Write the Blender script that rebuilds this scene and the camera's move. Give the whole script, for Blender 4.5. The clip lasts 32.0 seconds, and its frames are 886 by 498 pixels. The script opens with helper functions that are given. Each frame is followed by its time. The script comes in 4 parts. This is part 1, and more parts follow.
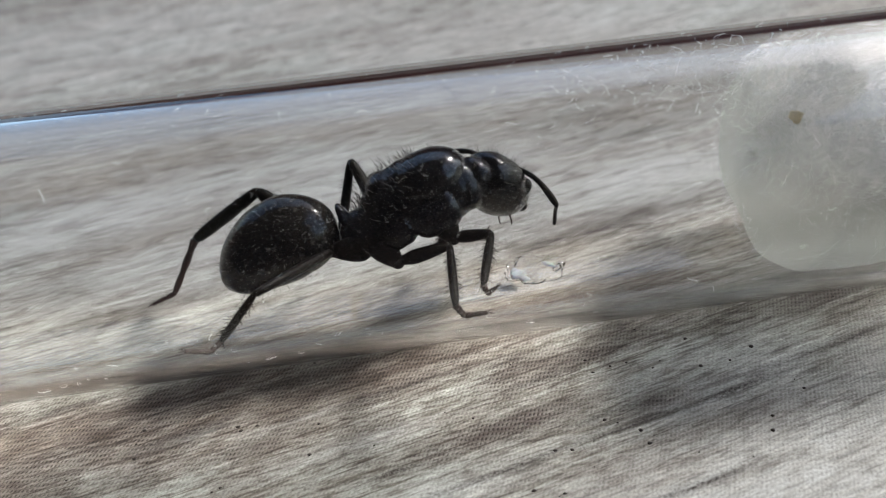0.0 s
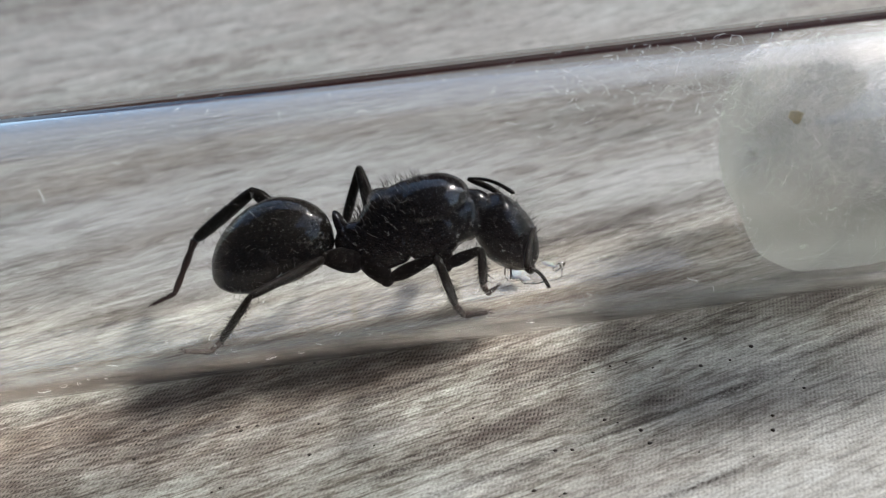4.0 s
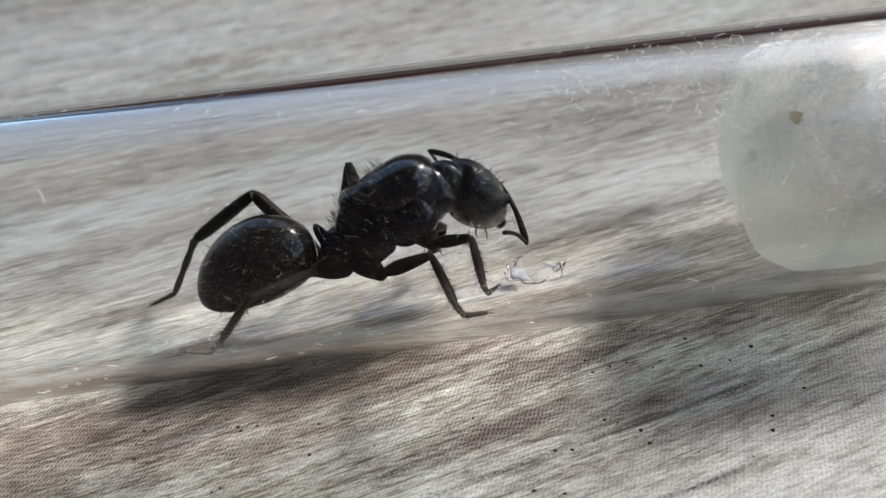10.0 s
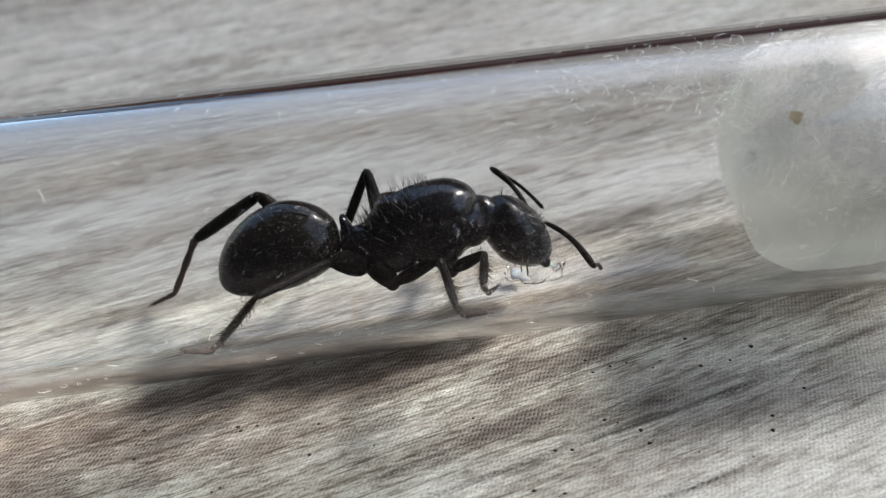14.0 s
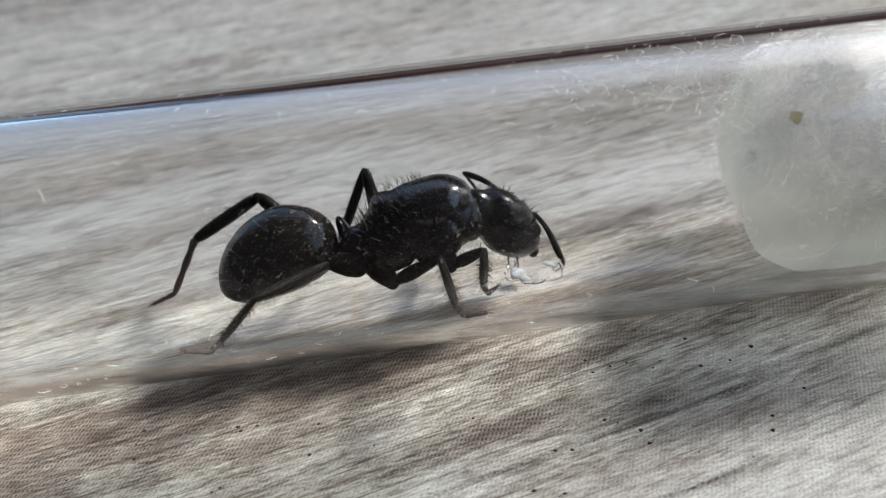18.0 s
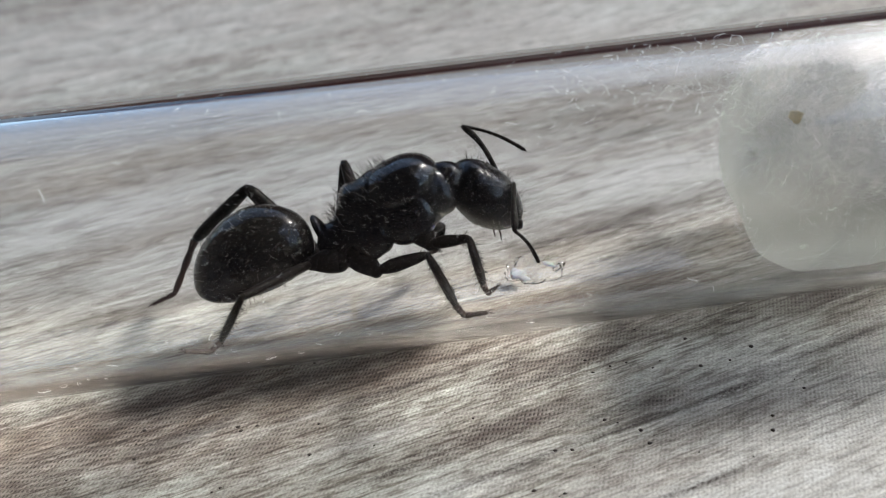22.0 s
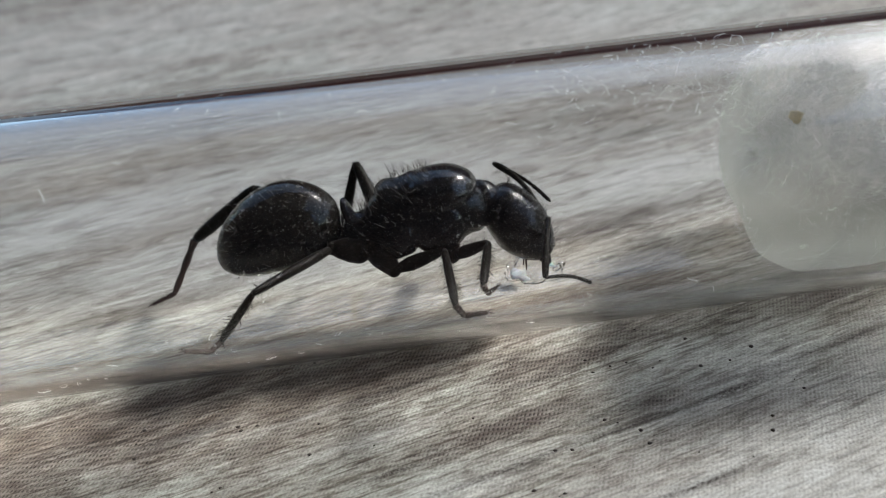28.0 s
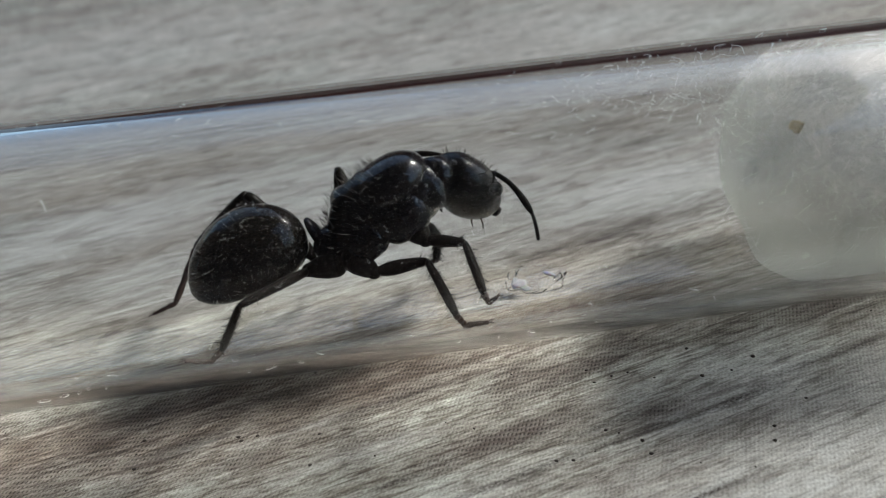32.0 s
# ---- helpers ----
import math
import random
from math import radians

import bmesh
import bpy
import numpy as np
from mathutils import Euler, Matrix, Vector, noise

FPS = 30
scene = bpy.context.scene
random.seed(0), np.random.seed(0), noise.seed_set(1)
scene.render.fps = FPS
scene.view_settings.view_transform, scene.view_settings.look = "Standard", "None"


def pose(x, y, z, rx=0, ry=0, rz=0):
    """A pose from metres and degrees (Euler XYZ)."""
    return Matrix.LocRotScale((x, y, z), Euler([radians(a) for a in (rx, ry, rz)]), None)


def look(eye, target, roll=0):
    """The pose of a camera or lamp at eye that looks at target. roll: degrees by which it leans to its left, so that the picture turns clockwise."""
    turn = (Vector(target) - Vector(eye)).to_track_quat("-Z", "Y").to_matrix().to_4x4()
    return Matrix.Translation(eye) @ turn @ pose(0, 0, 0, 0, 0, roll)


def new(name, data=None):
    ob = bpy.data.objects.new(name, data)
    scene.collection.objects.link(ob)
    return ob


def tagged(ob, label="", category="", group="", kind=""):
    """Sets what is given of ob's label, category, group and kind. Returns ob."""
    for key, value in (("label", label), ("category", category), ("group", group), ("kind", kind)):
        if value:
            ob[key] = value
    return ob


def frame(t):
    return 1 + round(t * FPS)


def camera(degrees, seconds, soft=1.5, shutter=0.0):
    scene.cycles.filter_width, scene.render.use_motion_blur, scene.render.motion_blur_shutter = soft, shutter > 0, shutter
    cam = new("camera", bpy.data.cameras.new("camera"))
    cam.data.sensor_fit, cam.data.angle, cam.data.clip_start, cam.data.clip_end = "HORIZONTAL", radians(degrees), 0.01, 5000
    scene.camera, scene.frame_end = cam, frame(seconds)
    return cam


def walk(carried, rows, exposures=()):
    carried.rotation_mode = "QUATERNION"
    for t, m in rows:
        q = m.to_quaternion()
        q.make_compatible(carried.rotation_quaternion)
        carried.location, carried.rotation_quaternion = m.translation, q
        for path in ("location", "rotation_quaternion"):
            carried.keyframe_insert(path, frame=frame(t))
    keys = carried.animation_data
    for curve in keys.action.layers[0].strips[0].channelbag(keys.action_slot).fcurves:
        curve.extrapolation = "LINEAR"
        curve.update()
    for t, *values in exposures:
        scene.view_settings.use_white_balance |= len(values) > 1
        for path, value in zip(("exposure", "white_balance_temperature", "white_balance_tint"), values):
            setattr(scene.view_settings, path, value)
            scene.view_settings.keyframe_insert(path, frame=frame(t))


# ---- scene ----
MM = 0.001


# ---- camera ----
EYE = (0.0, -0.03642, 0.03446)


def aim(pitch, yaw, roll, eye=EYE):
    p, a = radians(pitch), radians(yaw)
    way = Vector((math.sin(a) * math.cos(p), math.cos(a) * math.cos(p), -math.sin(p)))
    return look(eye, Vector(eye) + way, roll)


cam = camera(60.0, 32.0, soft=1.0)
cam.data.dof.use_dof = True
cam.data.dof.focus_distance = 0.044
cam.data.dof.aperture_fstop = 44
HOLD = aim(39.252, 3.46, -5.363)
walk(cam, [
    (0.0, HOLD),
    (31.35, HOLD),
    (31.5, aim(39.20, 3.46, -5.363)),
    (31.8, aim(38.70, 3.46, -5.363)),
    (32.0, aim(38.53, 3.46, -5.363)),
], [(0, 0.60, 6500, 8), (3, 0.61, 6500, 8), (9, 0.71, 6500, 8), (24, 0.71, 6500, 8), (28, 0.50, 6450, 6.5), (30.5, 0.42, 6400, 5), (32, 0.27, 6500, 4.5)])

# ---- light ----
SUN_TO = Vector((0.655, 0.37, 0.66)).normalized()
sky_world = bpy.data.worlds.new("sky_world")
scene.world = sky_world
sky_world.use_nodes = True
wn = sky_world.node_tree
sky = wn.nodes.new("ShaderNodeTexSky")
sky.sky_type, sky.sun_disc = "NISHITA", False
sky.sun_elevation = math.asin(SUN_TO.z)
sky.sun_rotation = math.atan2(SUN_TO.x, SUN_TO.y)
back = wn.nodes["Background"]
wn.links.new(sky.outputs[0], back.inputs[0])
back.inputs[1].default_value = 0.15
sun = new("sun", bpy.data.lights.new("sun", "SUN"))
sun.data.energy, sun.data.angle, sun.data.color = 2.05, radians(11.0), (1.0, 0.965, 0.915)
sun.matrix_basis = look(SUN_TO * 2, (0, 0, 0))
# edges of the unseen roof, added to shape the sky light
ROOF_X, ROOF_Y = 1.35, 1.0
# ---- materials ----
class Mat:
    """Short hand for a node material."""

    def __init__(self, name):
        self.m = bpy.data.materials.new(name)
        self.m.use_nodes = True
        self.t = self.m.node_tree
        self.b = self.t.nodes["Principled BSDF"]
        self.out = self.t.nodes["Material Output"]

    def node(self, kind, **sets):
        n = self.t.nodes.new(kind)
        for k, v in sets.items():
            n.inputs[k.replace("_", " ")].default_value = v
        return n

    def link(self, a, b):
        self.t.links.new(a, b)

    def math(self, op, a, b=None, clamp=False):
        n = self.t.nodes.new("ShaderNodeMath")
        n.operation, n.use_clamp = op, clamp
        for i, v in enumerate((a, b)):
            if v is None:
                continue
            if isinstance(v, (int, float)):
                n.inputs[i].default_value = v
            else:
                self.link(v, n.inputs[i])
        return n.outputs[0]

    def coords(self, scale=(1, 1, 1), turn=0.0, move=(0, 0, 0)):
        tc = self.t.nodes.new("ShaderNodeTexCoord")
        r = self.t.nodes.new("ShaderNodeMapping")
        r.inputs["Rotation"].default_value = (0, 0, radians(turn))
        self.link(tc.outputs["Object"], r.inputs[0])
        mp = self.t.nodes.new("ShaderNodeMapping")
        mp.inputs["Scale"].default_value = scale
        mp.inputs["Location"].default_value = move
        self.link(r.outputs[0], mp.inputs[0])
        return mp.outputs[0]

    def noise(self, vec, scale=1.0, detail=4.0, rough=0.55, warp=0.0):
        n = self.t.nodes.new("ShaderNodeTexNoise")
        n.inputs["Scale"].default_value, n.inputs["Detail"].default_value = scale, detail
        n.inputs["Roughness"].default_value, n.inputs["Distortion"].default_value = rough, warp
        self.link(vec, n.inputs["Vector"])
        return n.outputs[0]

    def ramp(self, fac, stops):
        n = self.t.nodes.new("ShaderNodeValToRGB")
        r = n.color_ramp
        while len(r.elements) < len(stops):
            r.elements.new(0.5)
        for e, (p, c) in zip(r.elements, stops):
            e.position = p
            e.color = (*c, 1) if len(c) == 3 else c
        self.link(fac, n.inputs[0])
        return n.outputs[0]

    def mix(self, fac, a, b, blend="MIX"):
        n = self.t.nodes.new("ShaderNodeMix")
        n.data_type, n.blend_type = "RGBA", blend
        for v, i in ((fac, 0), (a, 6), (b, 7)):
            if isinstance(v, (int, float)):
                n.inputs[i].default_value = v
            elif isinstance(v, tuple):
                n.inputs[i].default_value = (*v, 1)
            else:
                self.link(v, n.inputs[i])
        return n.outputs[2]

    def bump(self, height, strength, distance):
        n = self.t.nodes.new("ShaderNodeBump")
        n.inputs["Strength"].default_value, n.inputs["Distance"].default_value = strength, distance
        self.link(height, n.inputs["Height"])
        self.link(n.outputs[0], self.b.inputs["Normal"])

    def set(self, **sets):
        for k, v in sets.items():
            i = self.b.inputs[k.replace("_", " ")]
            if hasattr(v, "is_output"):
                self.link(v, i)
            else:
                i.default_value = v
        return self


GRAIN_TURN = -13.5

# marks of the print, in millimetres along and across the grain: place, half length, half width, depth
STAINS = [
    (-15.3, -4.17, 3.2, 0.22, 0.95),
    (-10, -2.82, 3.8, 0.48, 0.95),
    (-2.6, -5.99, 3.2, 0.22, 0.95),
    (-5, -11.35, 1.5, 0.2, 0.95),
    (7.8, -13.68, 2.9, 0.2, 0.95),
    (1, -13.53, 4.4, 0.22, 0.84),
    (9.4, -18.17, 3, 0.22, 0.95),
    (13.9, -13.75, 3.5, 0.26, 0.84),
    (7.4, -12.42, 2.9, 0.22, 0.7),
    (-21.3, 0.56, 3, 0.26, 0.84),
    (21.6, -13.23, 4.9, 0.29, 0.7),
    (4.6, -8.66, 2.4, 0.2, 0.7),
    (24.6, 13.08, 5, 0.5, 0.63),
]

# broader brown and grey marks; some rows paint shade near the tube
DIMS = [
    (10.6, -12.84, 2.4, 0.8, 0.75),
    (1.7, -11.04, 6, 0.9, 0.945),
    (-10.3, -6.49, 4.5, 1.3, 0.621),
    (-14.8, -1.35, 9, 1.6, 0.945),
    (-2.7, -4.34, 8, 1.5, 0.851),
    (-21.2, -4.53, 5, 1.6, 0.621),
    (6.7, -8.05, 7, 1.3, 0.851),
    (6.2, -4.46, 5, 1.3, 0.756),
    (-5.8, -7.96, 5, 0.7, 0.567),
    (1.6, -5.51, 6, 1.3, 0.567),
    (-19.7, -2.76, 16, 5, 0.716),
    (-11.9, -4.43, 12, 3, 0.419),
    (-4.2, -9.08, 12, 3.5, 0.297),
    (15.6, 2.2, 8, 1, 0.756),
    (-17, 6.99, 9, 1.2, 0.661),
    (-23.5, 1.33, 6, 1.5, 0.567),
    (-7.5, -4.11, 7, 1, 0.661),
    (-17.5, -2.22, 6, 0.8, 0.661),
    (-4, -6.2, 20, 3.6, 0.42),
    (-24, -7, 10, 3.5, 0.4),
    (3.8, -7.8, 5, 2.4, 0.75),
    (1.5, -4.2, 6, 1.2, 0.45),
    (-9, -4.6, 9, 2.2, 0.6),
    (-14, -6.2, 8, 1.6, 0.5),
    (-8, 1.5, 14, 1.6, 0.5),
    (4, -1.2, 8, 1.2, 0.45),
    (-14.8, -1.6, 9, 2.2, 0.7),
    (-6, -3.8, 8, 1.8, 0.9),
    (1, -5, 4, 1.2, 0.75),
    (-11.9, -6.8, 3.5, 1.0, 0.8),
    # contact shade below the tube's right end, painted into the cloth
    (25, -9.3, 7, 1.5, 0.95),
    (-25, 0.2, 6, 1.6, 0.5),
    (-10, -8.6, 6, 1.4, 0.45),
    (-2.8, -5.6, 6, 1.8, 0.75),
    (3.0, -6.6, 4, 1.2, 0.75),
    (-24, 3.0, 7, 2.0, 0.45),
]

PALES = [
    (21.6, 6.49, 16.0, 5.00, 0.95),
    (3.1, 13.92, 18.0, 6.00, 0.95),
    (-18.5, 20.25, 14.0, 5.00, 0.90),
    (-12.0, 12.0, 12.0, 3.50, 0.80),
    (16.0, -19.75, 14.0, 3.50, 1.0),
    (8.6, -18.86, 12.0, 3.00, 0.85),
    (-11.2, 55.08, 45.0, 16.00, 0.55),
    (28.5, 34.05, 45.0, 14.00, 0.68),
    (-22.1, 35.58, 20.0, 7.00, 0.55),
    (-4.7, 20.55, 20.0, 6.00, 0.80),
    (-3.9, 7.07, 16.0, 4.00, 0.95),
    (10.5, -0.82, 12.0, 2.00, 0.50),
    (23.0, -15.60, 10.0, 2.50, 0.70),
    (-20.5, -9.60, 5.0, 1.00, 0.60),
    (-6.0, -8.80, 4.0, 0.50, 0.75),
    (-8.2, -6.00, 3.0, 0.28, 0.70),
    (-15.0, -4.60, 2.6, 0.25, 0.80),
    (-2.0, -13.60, 5.0, 1.20, 0.60),
    (15.0, -11.0, 7.0, 1.2, 0.5),
    (6.0, 3.5, 14.0, 2.5, 0.6),
    (22.0, -21.0, 14.0, 4.0, 1.0),
    (-3.0, 3.0, 12.0, 2.0, 0.5),
    # lighter colour that offsets the plug's cast shadow
    (17.0, -13.2, 7.0, 1.6, 0.75),
    (26.0, -13.5, 7.0, 1.6, 0.6),
    (2.0, 10.0, 36.0, 6.5, 0.75),
]


def cloth_material():
    k = Mat("printed_cloth")
    wide = k.noise(k.coords((55, 330, 1), GRAIN_TURN), 1.3, 6, 0.6, 0.4)
    mid = k.noise(k.coords((190, 1300, 1), GRAIN_TURN, (5, 9, 0)), 1.3, 5, 0.62, 0.5)
    fine = k.noise(k.coords((650, 4600, 1), GRAIN_TURN, (3, 1, 0)), 1.3, 4, 0.66, 0.3)
    patch = k.noise(k.coords((40, 95, 1), GRAIN_TURN, (7.3, 2.1, 0)), 1.3, 4, 0.55, 0.6)
    blot = k.noise(k.coords((420, 700, 1), GRAIN_TURN, (1.3, 4.1, 0)), 1.3, 5, 0.65, 0.5)
    speck = k.noise(k.coords((3800, 5200, 1), GRAIN_TURN, (2.2, 8.1, 0)), 1.3, 3, 0.75)
    col = k.ramp(wide, [(0.28, (0.19, 0.172, 0.155)), (0.43, (0.295, 0.283, 0.265)), (0.57, (0.37, 0.365, 0.348)), (0.75, (0.46, 0.465, 0.45))])
    col = k.mix(1.0, col, k.ramp(patch, [(0.34, (0.92, 0.86, 0.79)), (0.47, (1.0, 0.98, 0.95)), (0.64, (0.98, 1.04, 1.01))]), "MULTIPLY")
    col = k.mix(1.0, col, k.ramp(blot, [(0.30, (0.72, 0.70, 0.67)), (0.48, (1, 1, 1)), (0.68, (1.14, 1.15, 1.15))]), "MULTIPLY")
    streak = k.mix(1.0, k.ramp(mid, [(0.33, (0.42, 0.37, 0.33)), (0.45, (0.94, 0.92, 0.90)), (0.60, (1.08, 1.08, 1.08)), (0.70, (1.36, 1.36, 1.35))]),
                   k.ramp(fine, [(0.36, (0.48, 0.43, 0.40)), (0.47, (0.96, 0.95, 0.94)), (0.64, (1.30, 1.30, 1.29))]), "MULTIPLY")
    line = k.noise(k.coords((190, 3300, 1), GRAIN_TURN, (6.1, 3.3, 0)), 1.3, 3, 0.6, 0.15)
    streak = k.mix(1.0, streak, k.ramp(line, [(0.37, (0.38, 0.33, 0.30)), (0.44, (0.96, 0.95, 0.94)), (0.58, (1.03, 1.03, 1.03)), (0.66, (1.45, 1.46, 1.46))]), "MULTIPLY")
    col = k.mix(1.0, col, streak, "MULTIPLY")
    # larger marks at fixed places: print, with some shade and brightening painted in
    warp = k.math("MULTIPLY", k.math("SUBTRACT", k.noise(k.coords((150, 700, 1), GRAIN_TURN), 1.0, 4, 0.6), 0.5), 1.6)
    sep = k.t.nodes.new("ShaderNodeSeparateXYZ")
    k.link(k.coords((1000, 1000, 1), GRAIN_TURN), sep.inputs[0])
    along, across = sep.outputs[0], k.math("ADD", sep.outputs[1], warp)

    def marks(rows):
        most = None
        for a0, v0, half_l, half_w, depth in rows:
            da = k.math("DIVIDE", k.math("SUBTRACT", along, a0), half_l)
            dv = k.math("DIVIDE", k.math("SUBTRACT", across if half_w > 0.3 else k.math("ADD", sep.outputs[1], k.math("MULTIPLY", warp, 0.25)), v0), half_w)
            rr = k.math("ADD", k.math("MULTIPLY", da, da), k.math("MULTIPLY", dv, dv))
            g = k.math("MULTIPLY", k.math("EXPONENT", k.math("MULTIPLY", rr, -1.0)), depth)
            most = g if most is None else k.math("MAXIMUM", most, g)
        return most

    grain = k.math("ADD", k.math("MULTIPLY", mid, 0.6), k.math("MULTIPLY", blot, 0.4))
    pale = k.math("MULTIPLY", marks(PALES), k.ramp(grain, [(0.34, (0.4,) * 3), (0.54, (1.0,) * 3)]))
    col = k.mix(pale, col, k.mix(1.0, k.ramp(wide, [(0.3, (0.53, 0.525, 0.50)), (0.7, (0.625, 0.64, 0.625))]), k.mix(0.28, (1.0, 1.0, 1.0), streak), "MULTIPLY"))
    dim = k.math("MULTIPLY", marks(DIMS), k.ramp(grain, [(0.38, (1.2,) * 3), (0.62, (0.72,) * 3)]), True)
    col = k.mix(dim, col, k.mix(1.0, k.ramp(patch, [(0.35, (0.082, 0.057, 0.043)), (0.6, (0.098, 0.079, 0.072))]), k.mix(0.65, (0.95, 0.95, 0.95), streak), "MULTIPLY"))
    thin = k.math("MULTIPLY", marks(STAINS), k.ramp(speck, [(0.35, (1.25,) * 3), (0.62, (0.55,) * 3)]), True)
    col = k.mix(thin, col, (0.045, 0.034, 0.028))
    col = k.mix(0.9, col, k.ramp(speck, [(0.32, (0.55, 0.53, 0.51)), (0.5, (1, 1, 1)), (0.68, (1.22, 1.22, 1.22))]), "MULTIPLY")
    # weave: rows of small slits between the threads, dark where the print is thin
    wv = k.t.nodes.new("ShaderNodeSeparateXYZ")
    k.link(k.coords((1, 1, 1), 7.0), wv.inputs[0])
    sway = k.math("MULTIPLY", k.noise(k.coords((900, 900, 1)), 1.3, 4, 0.65), 6.0)
    sx = k.math("SINE", k.math("ADD", k.math("ADD", k.math("MULTIPLY", wv.outputs[0], 2 * math.pi / (0.225 * MM)), k.math("MULTIPLY", wv.outputs[1], -2 * math.pi / (0.75 * MM))), sway))
    sy = k.math("SINE", k.math("ADD", k.math("MULTIPLY", wv.outputs[1], 2 * math.pi / (0.30 * MM)), k.math("MULTIPLY", sway, 0.6)))
    half = [k.math("ADD", k.math("MULTIPLY", v, 0.5), 0.5) for v in (sx, sy)]
    hole = k.math("MULTIPLY", half[0], k.math("ADD", k.math("MULTIPLY", half[1], 0.6), 0.4))
    holes = k.ramp(hole, [(0.0, (1.12, 1.12, 1.12)), (0.42, (1, 1, 1)), (0.78, (0.26, 0.22, 0.19))])
    bite = k.math("MULTIPLY", k.ramp(wide, [(0.36, (0.55,) * 3), (0.60, (0.12,) * 3)]), k.ramp(blot, [(0.35, (1.0,) * 3), (0.65, (0.35,) * 3)]))
    bite = k.math("MULTIPLY", k.math("MAXIMUM", bite, k.math("MULTIPLY", dim, k.ramp(blot, [(0.36, (1.5,) * 3), (0.62, (0.7,) * 3)]))), k.math("SUBTRACT", 1.0, k.math("MULTIPLY", pale, 0.85)), True)
    col = k.mix(bite, col, holes, "MULTIPLY")
    k.set(Base_Color=col, Roughness=0.6)
    k.b.inputs["Specular IOR Level"].default_value = 0.35
    k.bump(k.math("SUBTRACT", k.math("MULTIPLY", fine, 0.6), hole), 0.35, 0.03 * MM)
    return k.m


def glass_material():
    k = Mat("dusty_glass")
    k.t.nodes.remove(k.b)
    g = k.node("ShaderNodeBsdfGlass", IOR=1.47, Roughness=0.0)
    g.inputs["Color"].default_value = (0.985, 0.985, 0.985, 1)
    d = k.node("ShaderNodeBsdfTranslucent")
    d.inputs["Color"].default_value = (0.75, 0.76, 0.75, 1)
    d2 = k.node("ShaderNodeBsdfDiffuse")
    d2.inputs["Color"].default_value = (0.75, 0.76, 0.75, 1)
    dm = k.node("ShaderNodeMixShader", Fac=0.5)
    k.link(d.outputs[0], dm.inputs[1])
    k.link(d2.outputs[0], dm.inputs[2])
    film = k.noise(k.coords((90, 350, 350)), 1.0, 5, 0.6)
    amount = k.ramp(film, [(0.35, (0.0010,) * 3), (0.7, (0.006,) * 3)])
    mx = k.node("ShaderNodeMixShader")
    k.link(amount, mx.inputs[0])
    k.link(g.outputs[0], mx.inputs[1])
    k.link(dm.outputs[0], mx.inputs[2])
    k.link(mx.outputs[0], k.out.inputs[0])
    return k.m


def water_material():
    k = Mat("water")
    k.t.nodes.remove(k.b)
    g = k.node("ShaderNodeBsdfGlass", IOR=1.34, Roughness=0.0)
    k.link(g.outputs[0], k.out.inputs[0])
    return k.m


# bluish white for lumps that stand in for bright glints of the drop
def glint_material():
    k = Mat("glint_white")
    k.set(Base_Color=(0.80, 0.84, 0.90, 1), Roughness=0.12)
    k.b.inputs["Transmission Weight"].default_value = 0.55
    k.b.inputs["Subsurface Weight"].default_value = 0.4
    k.b.inputs["Subsurface Scale"].default_value = 0.4 * MM
    return k.m


def chitin_material(name, base, rough, scale, strength, dust=0.16, relief=1.0):
    k = Mat(name)
    n = k.noise(k.coords((scale, scale, scale)), 1.0, 5, 0.6)
    big = k.noise(k.coords((500, 500, 500)), 1.0, 3)
    col = k.mix(big, tuple(c * 0.6 for c in base), tuple(min(1, c * 1.7) for c in base))
    dusty = k.noise(k.coords((2600, 2600, 2600)), 1.0, 6, 0.7, 0.8)
    col = k.mix(k.ramp(dusty, [(0.56, (0, 0, 0)), (0.76, (dust,) * 3)]), col, (0.45, 0.44, 0.42))
    # pale dust specks, which also paint in the body's small sparkles
    sparkle_grit = k.noise(k.coords((5200, 5200, 5200), 0, (2.0, 5.0, 1.0)), 1.0, 2, 0.5)
    col = k.mix(k.ramp(sparkle_grit, [(0.70, (0, 0, 0)), (0.76, (min(1.0, dust * 2.0),) * 3)]), col, (0.60, 0.59, 0.56))
    r = k.ramp(big, [(0.3, (rough * 0.8,) * 3), (0.7, (rough * 1.35,) * 3)])
    k.set(Base_Color=col, Roughness=r)
    k.b.inputs["Specular IOR Level"].default_value = 0.42
    k.bump(n, min(strength, 1.0), 0.02 * MM * max(1.0, relief))
    return k.m


